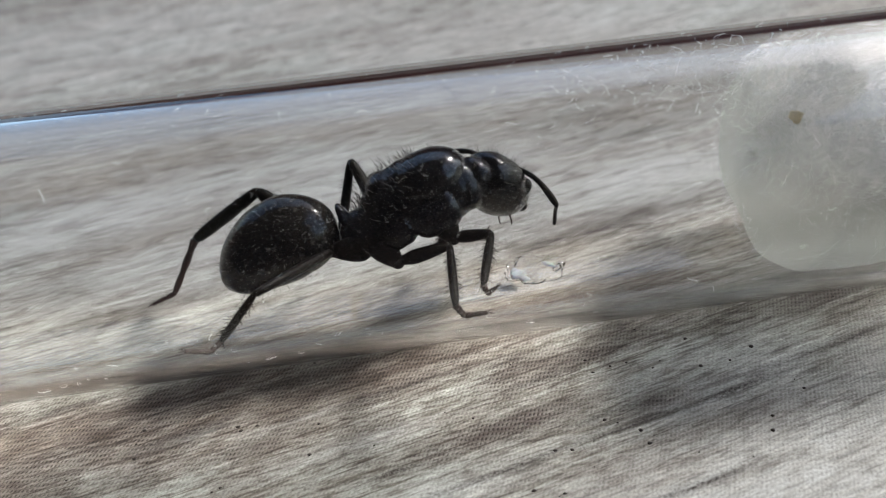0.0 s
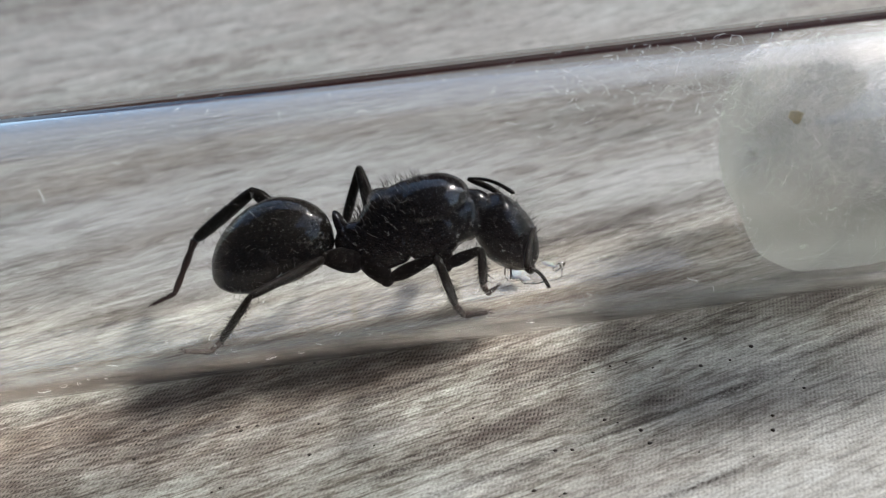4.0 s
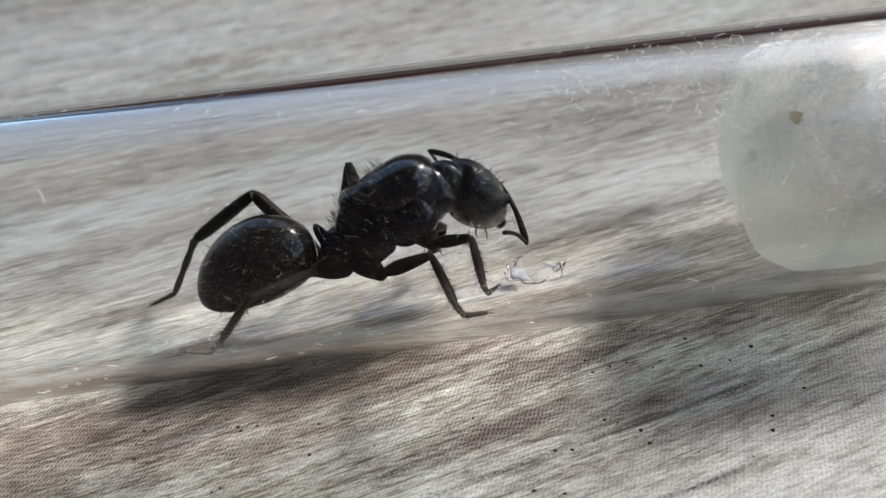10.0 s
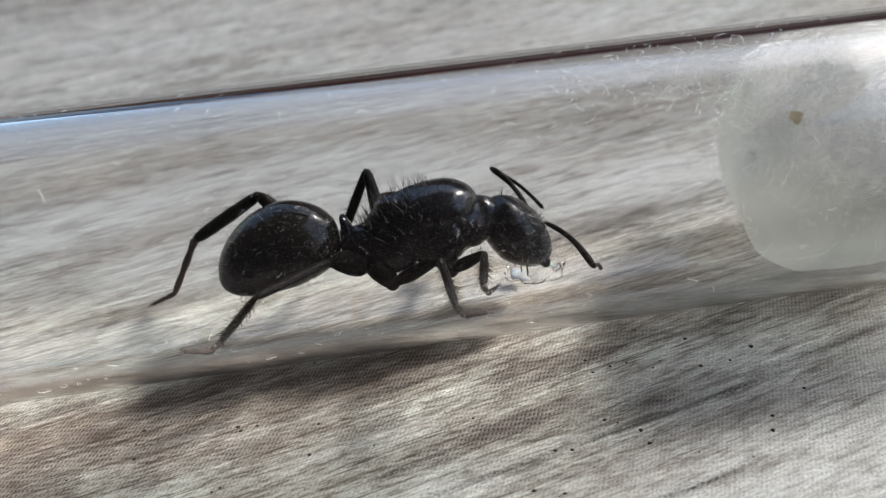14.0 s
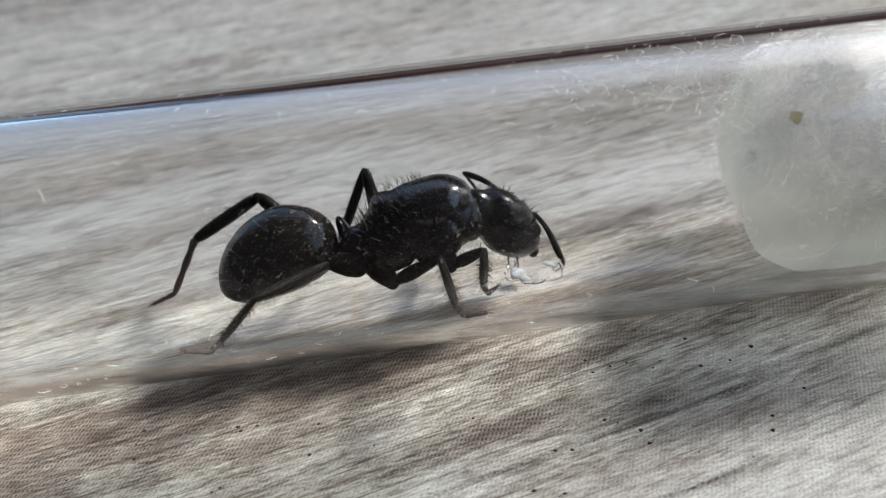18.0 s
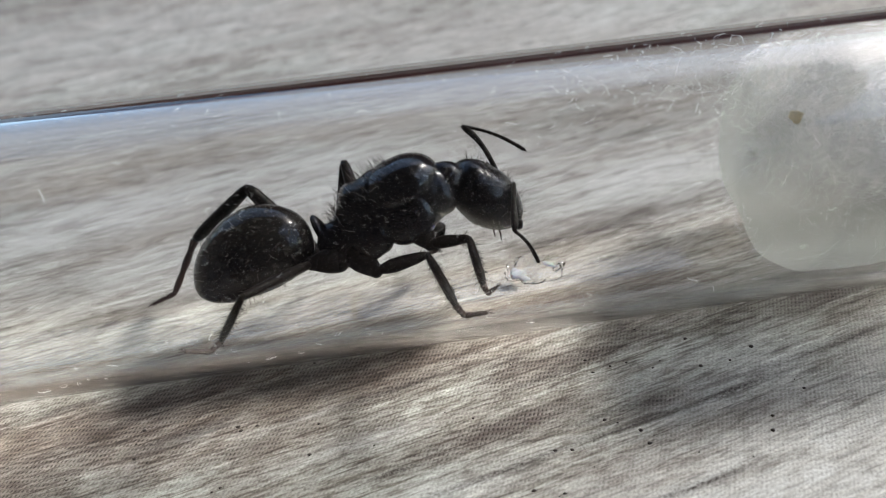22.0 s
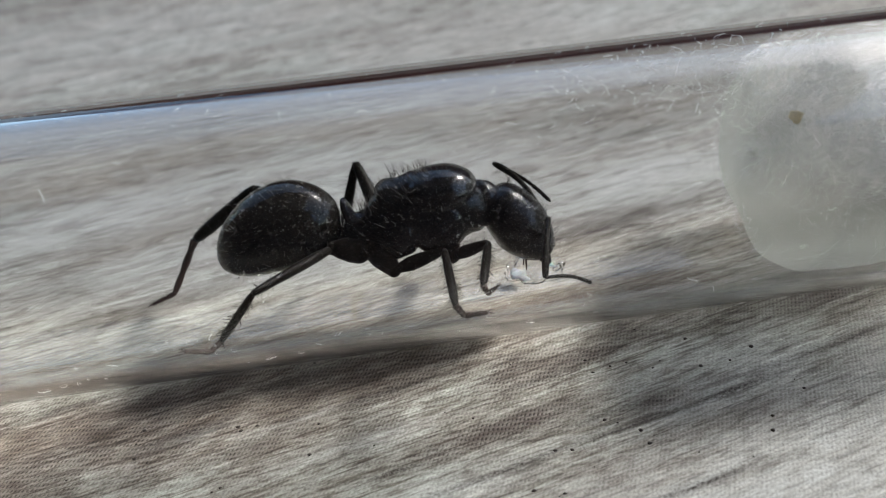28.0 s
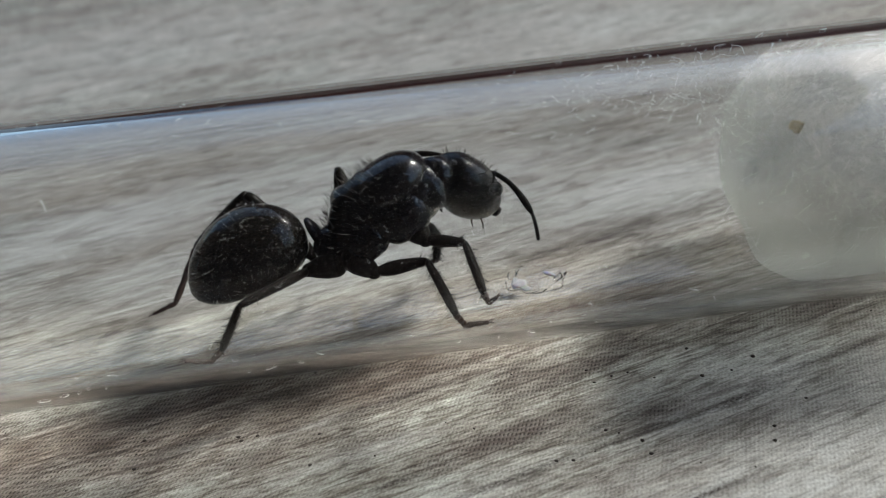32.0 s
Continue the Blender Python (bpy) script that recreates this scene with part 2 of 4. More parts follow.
def cotton_material():
    k = Mat("cotton_wool")
    n = k.noise(k.coords((700, 1600, 1600)), 1.0, 8, 0.7, 0.6)
    wisp = k.noise(k.coords((260, 900, 900), 0, (0.3, 0, 0)), 1.0, 6, 0.68, 1.4)
    c = k.ramp(wisp, [(0.36, (0.72, 0.73, 0.74)), (0.5, (0.88, 0.89, 0.895)), (0.62, (0.98, 0.98, 0.98))])
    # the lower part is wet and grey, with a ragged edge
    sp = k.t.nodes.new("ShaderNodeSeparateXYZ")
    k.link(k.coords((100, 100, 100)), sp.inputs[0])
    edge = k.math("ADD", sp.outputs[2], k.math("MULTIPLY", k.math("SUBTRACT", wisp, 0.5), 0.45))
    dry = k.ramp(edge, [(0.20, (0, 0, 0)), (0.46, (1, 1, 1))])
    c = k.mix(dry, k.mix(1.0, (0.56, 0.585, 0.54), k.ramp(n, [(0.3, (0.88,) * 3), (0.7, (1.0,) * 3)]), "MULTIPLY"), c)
    k.set(Base_Color=c, Roughness=0.95)
    k.b.inputs["Subsurface Weight"].default_value = 0.7
    k.b.inputs["Subsurface Radius"].default_value = (1.0, 1.0, 0.95)
    k.b.inputs["Subsurface Scale"].default_value = 7.0 * MM
    k.bump(k.math("ADD", n, k.math("MULTIPLY", k.noise(k.coords((5000, 9000, 9000)), 1.0, 4, 0.7), 0.4)), 1.0, 0.35 * MM)
    # loose fibres let much of the light through
    tr = k.node("ShaderNodeBsdfTranslucent")
    k.link(k.mix(0.15, c, (0.97, 0.97, 0.95)), tr.inputs["Color"])
    mx = k.node("ShaderNodeMixShader", Fac=0.6)
    k.link(k.b.outputs[0], mx.inputs[1])
    k.link(tr.outputs[0], mx.inputs[2])
    gaps = k.node("ShaderNodeMixShader")
    k.link(k.mix(dry, (0.50, 0.50, 0.50), k.ramp(wisp, [(0.36, (0.50,) * 3), (0.62, (0.22,) * 3)])), gaps.inputs[0])
    k.link(mx.outputs[0], gaps.inputs[1])
    k.link(k.node("ShaderNodeBsdfTransparent").outputs[0], gaps.inputs[2])
    k.link(gaps.outputs[0], k.out.inputs[0])
    return k.m


def fluff_material(name="cotton_fibre", shade=(1.0, 1.0, 1.0)):
    """Thin cotton fibres, lit through as much as on their face."""
    k = Mat(name)
    k.t.nodes.remove(k.b)
    a, b = k.node("ShaderNodeBsdfDiffuse"), k.node("ShaderNodeBsdfTranslucent")
    n = k.noise(k.coords((900, 900, 900)), 1.0, 3)
    c = k.ramp(n, [(0.3, (0.90, 0.91, 0.91)), (0.7, (0.97, 0.97, 0.97))])
    c = k.mix(1.0, c, shade, "MULTIPLY")
    k.link(c, a.inputs["Color"])
    k.link(c, b.inputs["Color"])
    mx = k.node("ShaderNodeMixShader", Fac=0.6)
    k.link(a.outputs[0], mx.inputs[1])
    k.link(b.outputs[0], mx.inputs[2])
    k.link(mx.outputs[0], k.out.inputs[0])
    return k.m


def wisp_material():
    """Thin wool: patches of fibre with clear gaps between them."""
    k = Mat("loose_cotton")
    k.t.nodes.remove(k.b)
    a, b = k.node("ShaderNodeBsdfDiffuse"), k.node("ShaderNodeBsdfTranslucent")
    for n in (a, b):
        n.inputs["Color"].default_value = (0.95, 0.955, 0.96, 1)
    mx = k.node("ShaderNodeMixShader", Fac=0.5)
    k.link(a.outputs[0], mx.inputs[1])
    k.link(b.outputs[0], mx.inputs[2])
    clump = k.noise(k.coords((250, 420, 420)), 1.0, 6, 0.7, 1.2)
    hair = k.noise(k.coords((1500, 4500, 4500)), 1.0, 4, 0.7, 2.0)
    sp = k.t.nodes.new("ShaderNodeSeparateXYZ")
    k.link(k.coords((100, 100, 100)), sp.inputs[0])
    dry = k.ramp(k.math("ADD", sp.outputs[2], k.math("MULTIPLY", k.math("SUBTRACT", clump, 0.5), 0.4)), [(0.30, (0.12,) * 3), (0.62, (1, 1, 1))])
    cover = k.math("MULTIPLY", k.ramp(clump, [(0.36, (0.05,) * 3), (0.60, (0.85,) * 3)]), k.ramp(hair, [(0.35, (0.35,) * 3), (0.65, (1, 1, 1))]))
    gaps = k.node("ShaderNodeMixShader")
    k.link(k.math("MULTIPLY", cover, dry), gaps.inputs[0])
    k.link(k.node("ShaderNodeBsdfTransparent").outputs[0], gaps.inputs[1])
    k.link(mx.outputs[0], gaps.inputs[2])
    k.link(gaps.outputs[0], k.out.inputs[0])
    return k.m


def plain_material(name, base, rough):
    k = Mat(name)
    n = k.noise(k.coords((3000, 3000, 3000)), 1.0, 4)
    k.set(Base_Color=k.mix(n, tuple(c * 0.8 for c in base), tuple(min(1, c * 1.2) for c in base)), Roughness=rough)
    return k.m


CLOTH = cloth_material()
WOOD = plain_material("brown_wood", (0.07, 0.042, 0.03), 0.5)
PLASTER = plain_material("brown_plaster", (0.055, 0.03, 0.024), 0.8)
GLASS = glass_material()
WATER = water_material()
GASTER = chitin_material("dusty_black_chitin", (0.0075, 0.007, 0.0065), 0.06, 9000, 0.08, 0.15)
CHITIN = chitin_material("black_chitin", (0.004, 0.004, 0.005), 0.12, 9000, 0.08, 0.08)
CHITIN.node_tree.nodes["Principled BSDF"].inputs["Specular IOR Level"].default_value = 0.7
SCULPT = chitin_material("dull_chitin", (0.005, 0.005, 0.006), 0.09, 1100, 0.8, 0.09, 3.5)
MATT = chitin_material("matt_chitin", (0.005, 0.005, 0.006), 0.11, 1300, 0.8, 0.12, 3.5)
LEG = chitin_material("leg_chitin", (0.007, 0.006, 0.0055), 0.38, 2600, 0.5, 0.10, 2.0)
LEG.node_tree.nodes["Principled BSDF"].inputs["Specular IOR Level"].default_value = 0.06
TARSUS = chitin_material("tarsus_chitin", (0.030, 0.014, 0.011), 0.45, 7000, 0.3)
EYE_BLACK = chitin_material("eye_black", (0.004, 0.004, 0.004), 0.08, 9000, 0.05)
COTTON = cotton_material()
FLUFF = fluff_material()
WISP = wisp_material()
MAROON = plain_material("maroon_paint", (0.24, 0.07, 0.055), 0.6)
HAIR = plain_material("dark_hair", (0.03, 0.022, 0.018), 0.4)
DIRT = plain_material("dark_dirt", (0.03, 0.022, 0.018), 0.8)
PALE = plain_material("pale_down", (0.30, 0.29, 0.27), 0.35)
GLINT_WHITE = glint_material()
AMBER = plain_material("amber", (0.55, 0.30, 0.10), 0.4)
STAIN = fluff_material("tan_stain", (0.95, 0.88, 0.72))


# ---- mesh helpers ----
def part(name, bm, material, parent=None, label="", smooth=True):
    me = bpy.data.meshes.new(name)
    bmesh.ops.recalc_face_normals(bm, faces=bm.faces[:])
    for fc in bm.faces:
        fc.smooth = smooth
    bm.to_mesh(me)
    bm.free()
    me.materials.append(material)
    ob = new(name, me)
    if parent is not None:
        ob.parent = parent
    if label:
        ob["label"] = label
    return ob


def loft(bm, rings):
    """Closed skin through rings of points."""
    made = [[bm.verts.new(Vector(p) * MM) for p in ring] for ring in rings]
    n = len(made[0])
    for a, b in zip(made, made[1:]):
        for i in range(n):
            bm.faces.new((a[i], a[(i + 1) % n], b[(i + 1) % n], b[i]))
    bm.faces.new(made[0][::-1])
    bm.faces.new(made[-1])
    return made


def smooth_line(stations, t):
    """Values of the stations (rows of numbers, first one the place) at t, by a cubic."""
    k = 0
    while k < len(stations) - 2 and stations[k + 1][0] < t:
        k += 1
    p1, p2 = stations[k], stations[k + 1]
    p0 = stations[max(k - 1, 0)]
    p3 = stations[min(k + 2, len(stations) - 1)]
    h = p2[0] - p1[0]
    s = (t - p1[0]) / h
    res = []
    for a, b, c, d in list(zip(p0, p1, p2, p3))[1:]:
        m1 = (c - a) / max(p2[0] - p0[0], 1e-6) * h
        m2 = (d - b) / max(p3[0] - p1[0], 1e-6) * h
        res.append(b * (2 * s**3 - 3 * s**2 + 1) + m1 * (s**3 - 2 * s**2 + s) + c * (3 * s**2 - 2 * s**3) + m2 * (s**3 - s**2))
    return res


def body_loft(bm, stations, rings=40, around=36, square=2.0, ripple=0.0, seed=0.0):
    """A body along x: stations (x, half_width, top, bottom)."""
    x0, x1 = stations[0][0], stations[-1][0]
    out = []
    for i in range(rings + 1):
        u = 0.5 - 0.5 * math.cos(math.pi * i / rings)
        x = x0 + (x1 - x0) * u
        hw, top, bot = smooth_line(stations, x)
        mid, hh = (top + bot) / 2, max((top - bot) / 2, 0.004)
        hw = max(hw, 0.004)
        ring = []
        for j in range(around):
            a = 2 * math.pi * j / around
            c, s = math.cos(a), math.sin(a)
            e = 2 / square
            y = hw * math.copysign(abs(c) ** e, c)
            z = mid + hh * math.copysign(abs(s) ** e, s)
            if ripple:
                f = 1 + ripple * (noise.noise(Vector((x * 1.3 + seed, y * 1.3, z * 1.3))))
                y, z = y * f, mid + (z - mid) * f
            ring.append((x, y, z))
        out.append(ring)
    loft(bm, out)
    return bm


def tube_path(bm, points, radii, around=8):
    """A round rod along points (mm) with a radius at each."""
    pts = [Vector(p) for p in points]
    rings = []
    for i, p in enumerate(pts):
        d = (pts[min(i + 1, len(pts) - 1)] - pts[max(i - 1, 0)]).normalized()
        side = d.cross(Vector((0.13, 0.31, 1.0)) if abs(d.z) < 0.95 else Vector((1, 0, 0))).normalized()
        up = side.cross(d)
        rings.append([p + (side * math.cos(2 * math.pi * j / around) + up * math.sin(2 * math.pi * j / around)) * radii[i] for j in range(around)])
    loft(bm, rings)
    return bm


def rod(bm, length, shape, around=10, bow=0.0, steps=14):
    """A limb piece along +x: shape gives (place 0..1, radius)."""
    pts, rad = [], []
    for i in range(steps + 1):
        s = i / steps
        r = smooth_line(shape, s)[0]
        pts.append((s * length, 0, bow * math.sin(math.pi * s)))
        rad.append(r)
    return tube_path(bm, pts, rad, around)


def bristles(bm, length, count, radius, lo=0.1, hi=0.95, out=0.34, thick=0.02, seed=1):
    """Short hairs on a limb that lies along +x."""
    rnd = random.Random(seed)
    for _ in range(count):
        s = rnd.uniform(lo, hi) * length
        a = rnd.uniform(0, 2 * math.pi)
        d = Vector((0.8, math.cos(a), math.sin(a))).normalized()
        p = Vector((s, math.cos(a) * radius * 0.8, math.sin(a) * radius * 0.8))
        tube_path(bm, [p, p + d * out * rnd.uniform(0.5, 1.2)], [thick, thick * 0.3], 3)


# ---- tablecloth ----
def grid_sheet(bm, x0, x1, y0, y1, thick):
    vs = [bm.verts.new((x, y, z)) for z in (-thick, 0) for y in (y0, y1) for x in (x0, x1)]
    for q in ((0, 2, 3, 1), (4, 5, 7, 6), (0, 1, 5, 4), (2, 6, 7, 3), (0, 4, 6, 2), (1, 3, 7, 5)):
        bm.faces.new([vs[i] for i in q])


def slab(name, material, lo, hi, label, category, kind="", parent=None):
    bm = bmesh.new()
    vs = [bm.verts.new((x, y, z)) for z in (lo[2], hi[2]) for y in (lo[1], hi[1]) for x in (lo[0], hi[0])]
    for q in ((0, 2, 3, 1), (4, 5, 7, 6), (0, 1, 5, 4), (2, 6, 7, 3), (0, 4, 6, 2), (1, 3, 7, 5)):
        bm.faces.new([vs[i] for i in q])
    ob = part(name, bm, material, parent, smooth=False)
    return tagged(ob, label, category, kind=kind) if label else ob


bm = bmesh.new()
grid_sheet(bm, -1.0, 1.0, -0.022, 1.3, 0.0008)
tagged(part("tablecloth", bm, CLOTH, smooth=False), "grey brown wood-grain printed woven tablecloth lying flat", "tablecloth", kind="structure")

# unseen surround, added to shape light: roofed south and west, open north and east
table = slab("tabletop", WOOD, (-0.99, -0.02, -0.04), (0.99, 1.28, -0.0008), "plain brown tabletop under the cloth", "tabletop", "structure")
for lx in (-0.93, 0.87):
    for ly in (0.02, 1.18):
        slab("table_leg", WOOD, (lx, ly, -0.75), (lx + 0.06, ly + 0.06, -0.04), "", "", parent=table)
slab("floor", WOOD, (-2.4, -2.2, -0.80), (2.6, 1.7, -0.75), "plain brown wooden floor", "floor", "structure")
for name, lo, hi in (("wall_west", (-2.45, -2.2, -0.75), (-2.4, 1.7, 2.1)), ("wall_south", (-2.4, -2.25, -0.75), (2.6, -2.2, 2.1)),
                     ("wall_east", (2.6, -2.2, -0.75), (2.65, 1.7, 0.1))):
    slab(name, PLASTER, lo, hi, "unseen plain brown wall added around the table", "wall", "structure")
# added north wall, falls off towards the west to shape the tube's reflection
bm = bmesh.new()
vs = [bm.verts.new(p) for y in (1.7, 1.75) for p in ((-2.4, y, -0.75), (2.6, y, -0.75), (2.6, y, 1.9), (0.9, y, 1.3), (-1.3, y, 0.0), (-2.4, y, -0.2))]
bm.faces.new(vs[:6])
bm.faces.new(vs[6:][::-1])
for a in range(6):
    bm.faces.new((vs[a], vs[(a + 1) % 6], vs[6 + (a + 1) % 6], vs[6 + a]))
tagged(part("wall_north", bm, MAROON, smooth=False), "unseen maroon wall with a sloping top, added for its reflection", "wall", kind="structure")
# unseen ceiling that holds sky light off the tube's near face
bm = bmesh.new()
for x0, x1, y0, y1 in ((-2.4, ROOF_X, -2.2, ROOF_Y), (ROOF_X, 2.6, -2.2, -1.3)):
    vs = [bm.verts.new((x, y, z)) for z in (2.10, 2.15) for y in (y0, y1) for x in (x0, x1)]
    for q in ((0, 2, 3, 1), (4, 5, 7, 6), (0, 1, 5, 4), (2, 6, 7, 3), (0, 4, 6, 2), (1, 3, 7, 5)):
        bm.faces.new([vs[i] for i in q])
tagged(part("ceiling", bm, PLASTER, smooth=False), "unseen plain brown ceiling added to shape the light", "ceiling", kind="structure")

# ---- test tube ----
R_OUT, R_IN = 8.11, 7.43
X_LEFT, X_RIGHT = -62.0, 88.0


def lathe_x(bm, profile, around=160):
    """Turn a closed profile of (x, r) about the x axis."""
    rings = []
    for x, r in profile:
        rings.append([bm.verts.new(Vector((x, r * math.cos(2 * math.pi * j / around), r * math.sin(2 * math.pi * j / around))) * MM) for j in range(around)])
    for a, b in zip(rings, rings[1:] + rings[:1]):
        for i in range(around):
            bm.faces.new((a[i], a[(i + 1) % around], b[(i + 1) % around], b[i]))


bm = bmesh.new()
prof = [(X_LEFT, R_IN + 0.2), (X_LEFT, R_OUT - 0.2), (X_LEFT + 0.2, R_OUT)]
prof += [(x, R_OUT) for x in (-30, 0, 30, 60)]
prof += [(80 + R_OUT * math.sin(radians(a)), max(R_OUT * math.cos(radians(a)), 0.02)) for a in range(0, 91, 9)]
prof += [(80 + R_IN * math.sin(radians(a)), max(R_IN * math.cos(radians(a)), 0.02)) for a in range(90, -1, -9)]
prof += [(x, R_IN) for x in (60, 30, 0, -30)] + [(X_LEFT + 0.2, R_IN)]
lathe_x(bm, prof)
test_tube = part("test_tube", bm, GLASS)
test_tube.matrix_basis = Matrix.Translation((0, 0, R_OUT * MM))
test_tube.visible_shadow = False
tagged(test_tube, "clear dusty glass test tube lying on the tablecloth", "test tube")

# ---- cotton plug ----
def plug_dome(depth, rise):
    """How far the plug fills the bore at a depth behind its face; it slopes back towards the top."""
    return 0.004 + 0.996 * math.sin(min(1.0, max(depth, 0.03) / (1.7 + 3.6 * max(0.0, rise) ** 2)) * math.pi / 2) ** 0.55


bm = bmesh.new()
rings = []
for i in range(70):
    s = (i / 69) ** 1.8
    x = 20.9 + 19.0 * s
    ring = []
    for j in range(96):
        a = 2 * math.pi * j / 96
        y, z = math.cos(a), math.sin(a)
        dome = plug_dome(19.0 * s, z)
        f = noise.fractal(Vector((x * 0.45, y * dome * 2.6, z * dome * 2.6)), 1.0, 2.0, 5)
        r = (1 - 0.06 * max(0.0, -0.6 * y - 0.8 * z) ** 2) * min(7.34, 7.28 * dome + 0.22 * f * min(1.0, dome * 2))
        ring.append((x + 0.7 * noise.noise(Vector((y * dome * 1.5, z * dome * 1.5, 3.1))) * (1 - s), y * r, z * r))
    rings.append(ring)
loft(bm, rings)
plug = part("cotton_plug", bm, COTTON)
plug.matrix_basis = Matrix.Translation((0, 0, R_OUT * MM))
tagged(plug, "white cotton wool plug stuffed into the glass tube", "cotton plug")
rnd = random.Random(4)
bm = bmesh.new()
for i in range(70):
    x = 21.6 + abs(rnd.gauss(0, 4.0))
    a = rnd.uniform(0, 2 * math.pi)
    dome = plug_dome(x - 20.9, math.sin(a))
    r = min(7.25, 7.2 * dome)
    p = Vector((x, r * math.cos(a), r * math.sin(a)))
    d = Vector((rnd.uniform(-1, 0.6), rnd.gauss(0, 0.7), rnd.gauss(0, 0.7))).normalized()
    pts = [p]
    for _ in range(4):
        d = (d + Vector((rnd.gauss(0, 0.35), rnd.gauss(0, 0.35), rnd.gauss(0, 0.35)))).normalized()
        q = pts[-1] + d * rnd.uniform(0.2, 0.5)
        lim = math.hypot(q.y, q.z)
        if lim > 7.33:
            q.y, q.z = q.y * 7.33 / lim, q.z * 7.33 / lim
        pts.append(q)
    tube_path(bm, pts, [0.005] * 5, 3)
for i in range(4200):
    a = rnd.gauss(radians(112), 0.5)
    x = 21.0 + abs(rnd.gauss(0, 5.5))
    dome = plug_dome(x - 20.9, math.sin(a))
    r = min(7.3, 7.2 * dome + rnd.uniform(-0.1, 0.4))
    p = Vector((x, r * math.cos(a), r * math.sin(a)))
    d = Vector((rnd.uniform(-1, 0.5), rnd.gauss(0, 0.6), rnd.gauss(0, 0.6))).normalized()
    pts = [p]
    for _ in range(5):
        d = (d + Vector((rnd.gauss(0, 0.3), rnd.gauss(0, 0.3), rnd.gauss(0, 0.3)))).normalized()
        q = pts[-1] + d * rnd.uniform(0.15, 0.45)
        lim = math.hypot(q.y, q.z)
        if lim > 7.33:
            q.y, q.z = q.y * 7.33 / lim, q.z * 7.33 / lim
        pts.append(q)
    tube_path(bm, pts, [0.0032] * 6, 3)
for i in range(260):
    a, q0 = rnd.uniform(0, 2 * math.pi), math.sqrt(rnd.uniform(0.15, 1.0))
    p = Vector((20.7 + 1.6 * q0 ** 4, 6.9 * q0 * math.cos(a), 6.9 * q0 * math.sin(a)))
    d = Vector((rnd.uniform(-1, 0.0), rnd.gauss(0, 0.8), rnd.gauss(0, 0.8))).normalized()
    pts = [p]
    for _ in range(5):
        d = (d + Vector((rnd.gauss(0, 0.4), rnd.gauss(0, 0.4), rnd.gauss(0, 0.4)))).normalized()
        q = pts[-1] + d * rnd.uniform(0.08, 0.28)
        lim = math.hypot(q.y, q.z)
        if lim > 7.33:
            q.y, q.z = q.y * 7.33 / lim, q.z * 7.33 / lim
        pts.append(q)
    tube_path(bm, pts, [0.0028] * 6, 3)
fz = part("fibres", bm, FLUFF, plug)
# loose outer layers of the wool
for layer in (1.5,):
    bm = bmesh.new()
    rings = []
    for i in range(40):
        s = (i / 39) ** 1.6
        x = 20.9 + 12.0 * s
        ring = []
        for j in range(72):
            a = 2 * math.pi * j / 72
            y, z = math.cos(a), math.sin(a)
            up = max(0.0, 0.75 * z + 0.3 * y)
            f = noise.fractal(Vector((x * 0.5 + layer * 7, y * 2.2, z * 2.2)), 1.0, 2.0, 4)
            lift = (layer + 1) * (0.07 + 0.34 * up)
            r = min(7.35, (7.30 - 0.4 * max(0.0, -0.6 * y - 0.8 * z) ** 2) * plug_dome(12.0 * s, z) + 0.5 * lift + 0.12 * f)
            ring.append((x - lift * (1 + 0.5 * f) * (1 - s), y * r, z * r))
        rings.append(ring)
    loft(bm, rings)
    part("wisps", bm, WISP, plug)
fz["kind"] = "stuff"

bm = bmesh.new()
bmesh.ops.create_icosphere(bm, subdivisions=3, radius=0.36 * MM)
for vtx in bm.verts:
    vtx.co *= 1 + 0.7 * noise.noise(vtx.co * 4200)
    vtx.co = Vector((vtx.co.x * 1.1, vtx.co.y * 0.10, vtx.co.z * 0.8))
spot = part("spot", bm, STAIN, plug, "small tan stain")
spot.matrix_basis = pose(21.75 * MM, -2.15 * MM, 4.15 * MM, -20, 0, -55)

# ---- ant ----
LEAN = -20.0
ant = new("ant")
ant.matrix_basis = pose(0, 0, 0.008, LEAN, 0, 0)
tagged(ant, "glossy black queen ant with bristly hairs standing in the tube", "ant")

bm = bmesh.new()
body_loft(bm, [(-7.35, 0.0, -0.3, -0.3), (-7.1, 0.9, 0.45, -0.95), (-6.2, 1.75, 1.45, -1.75), (-4.6, 2.3, 2.2, -2.35), (-3.0, 2.4, 2.4, -2.75),
               (-1.5, 2.05, 2.05, -2.75), (-0.4, 1.45, 1.2, -2.25), (0.15, 0.8, 0.3, -1.3), (0.35, 0.0, -0.5, -0.5)], rings=80)
for vtx in bm.verts:
    x = vtx.co.x / MM
    for edge in (-2.6, -4.6, -6.2):
        if edge - 0.5 < x <= edge:
            vtx.co.yz *= 1 - 0.018 * (1 - (edge - x) / 0.5)
gaster = part("gaster", bm, GASTER, ant, "smooth shining black abdomen")


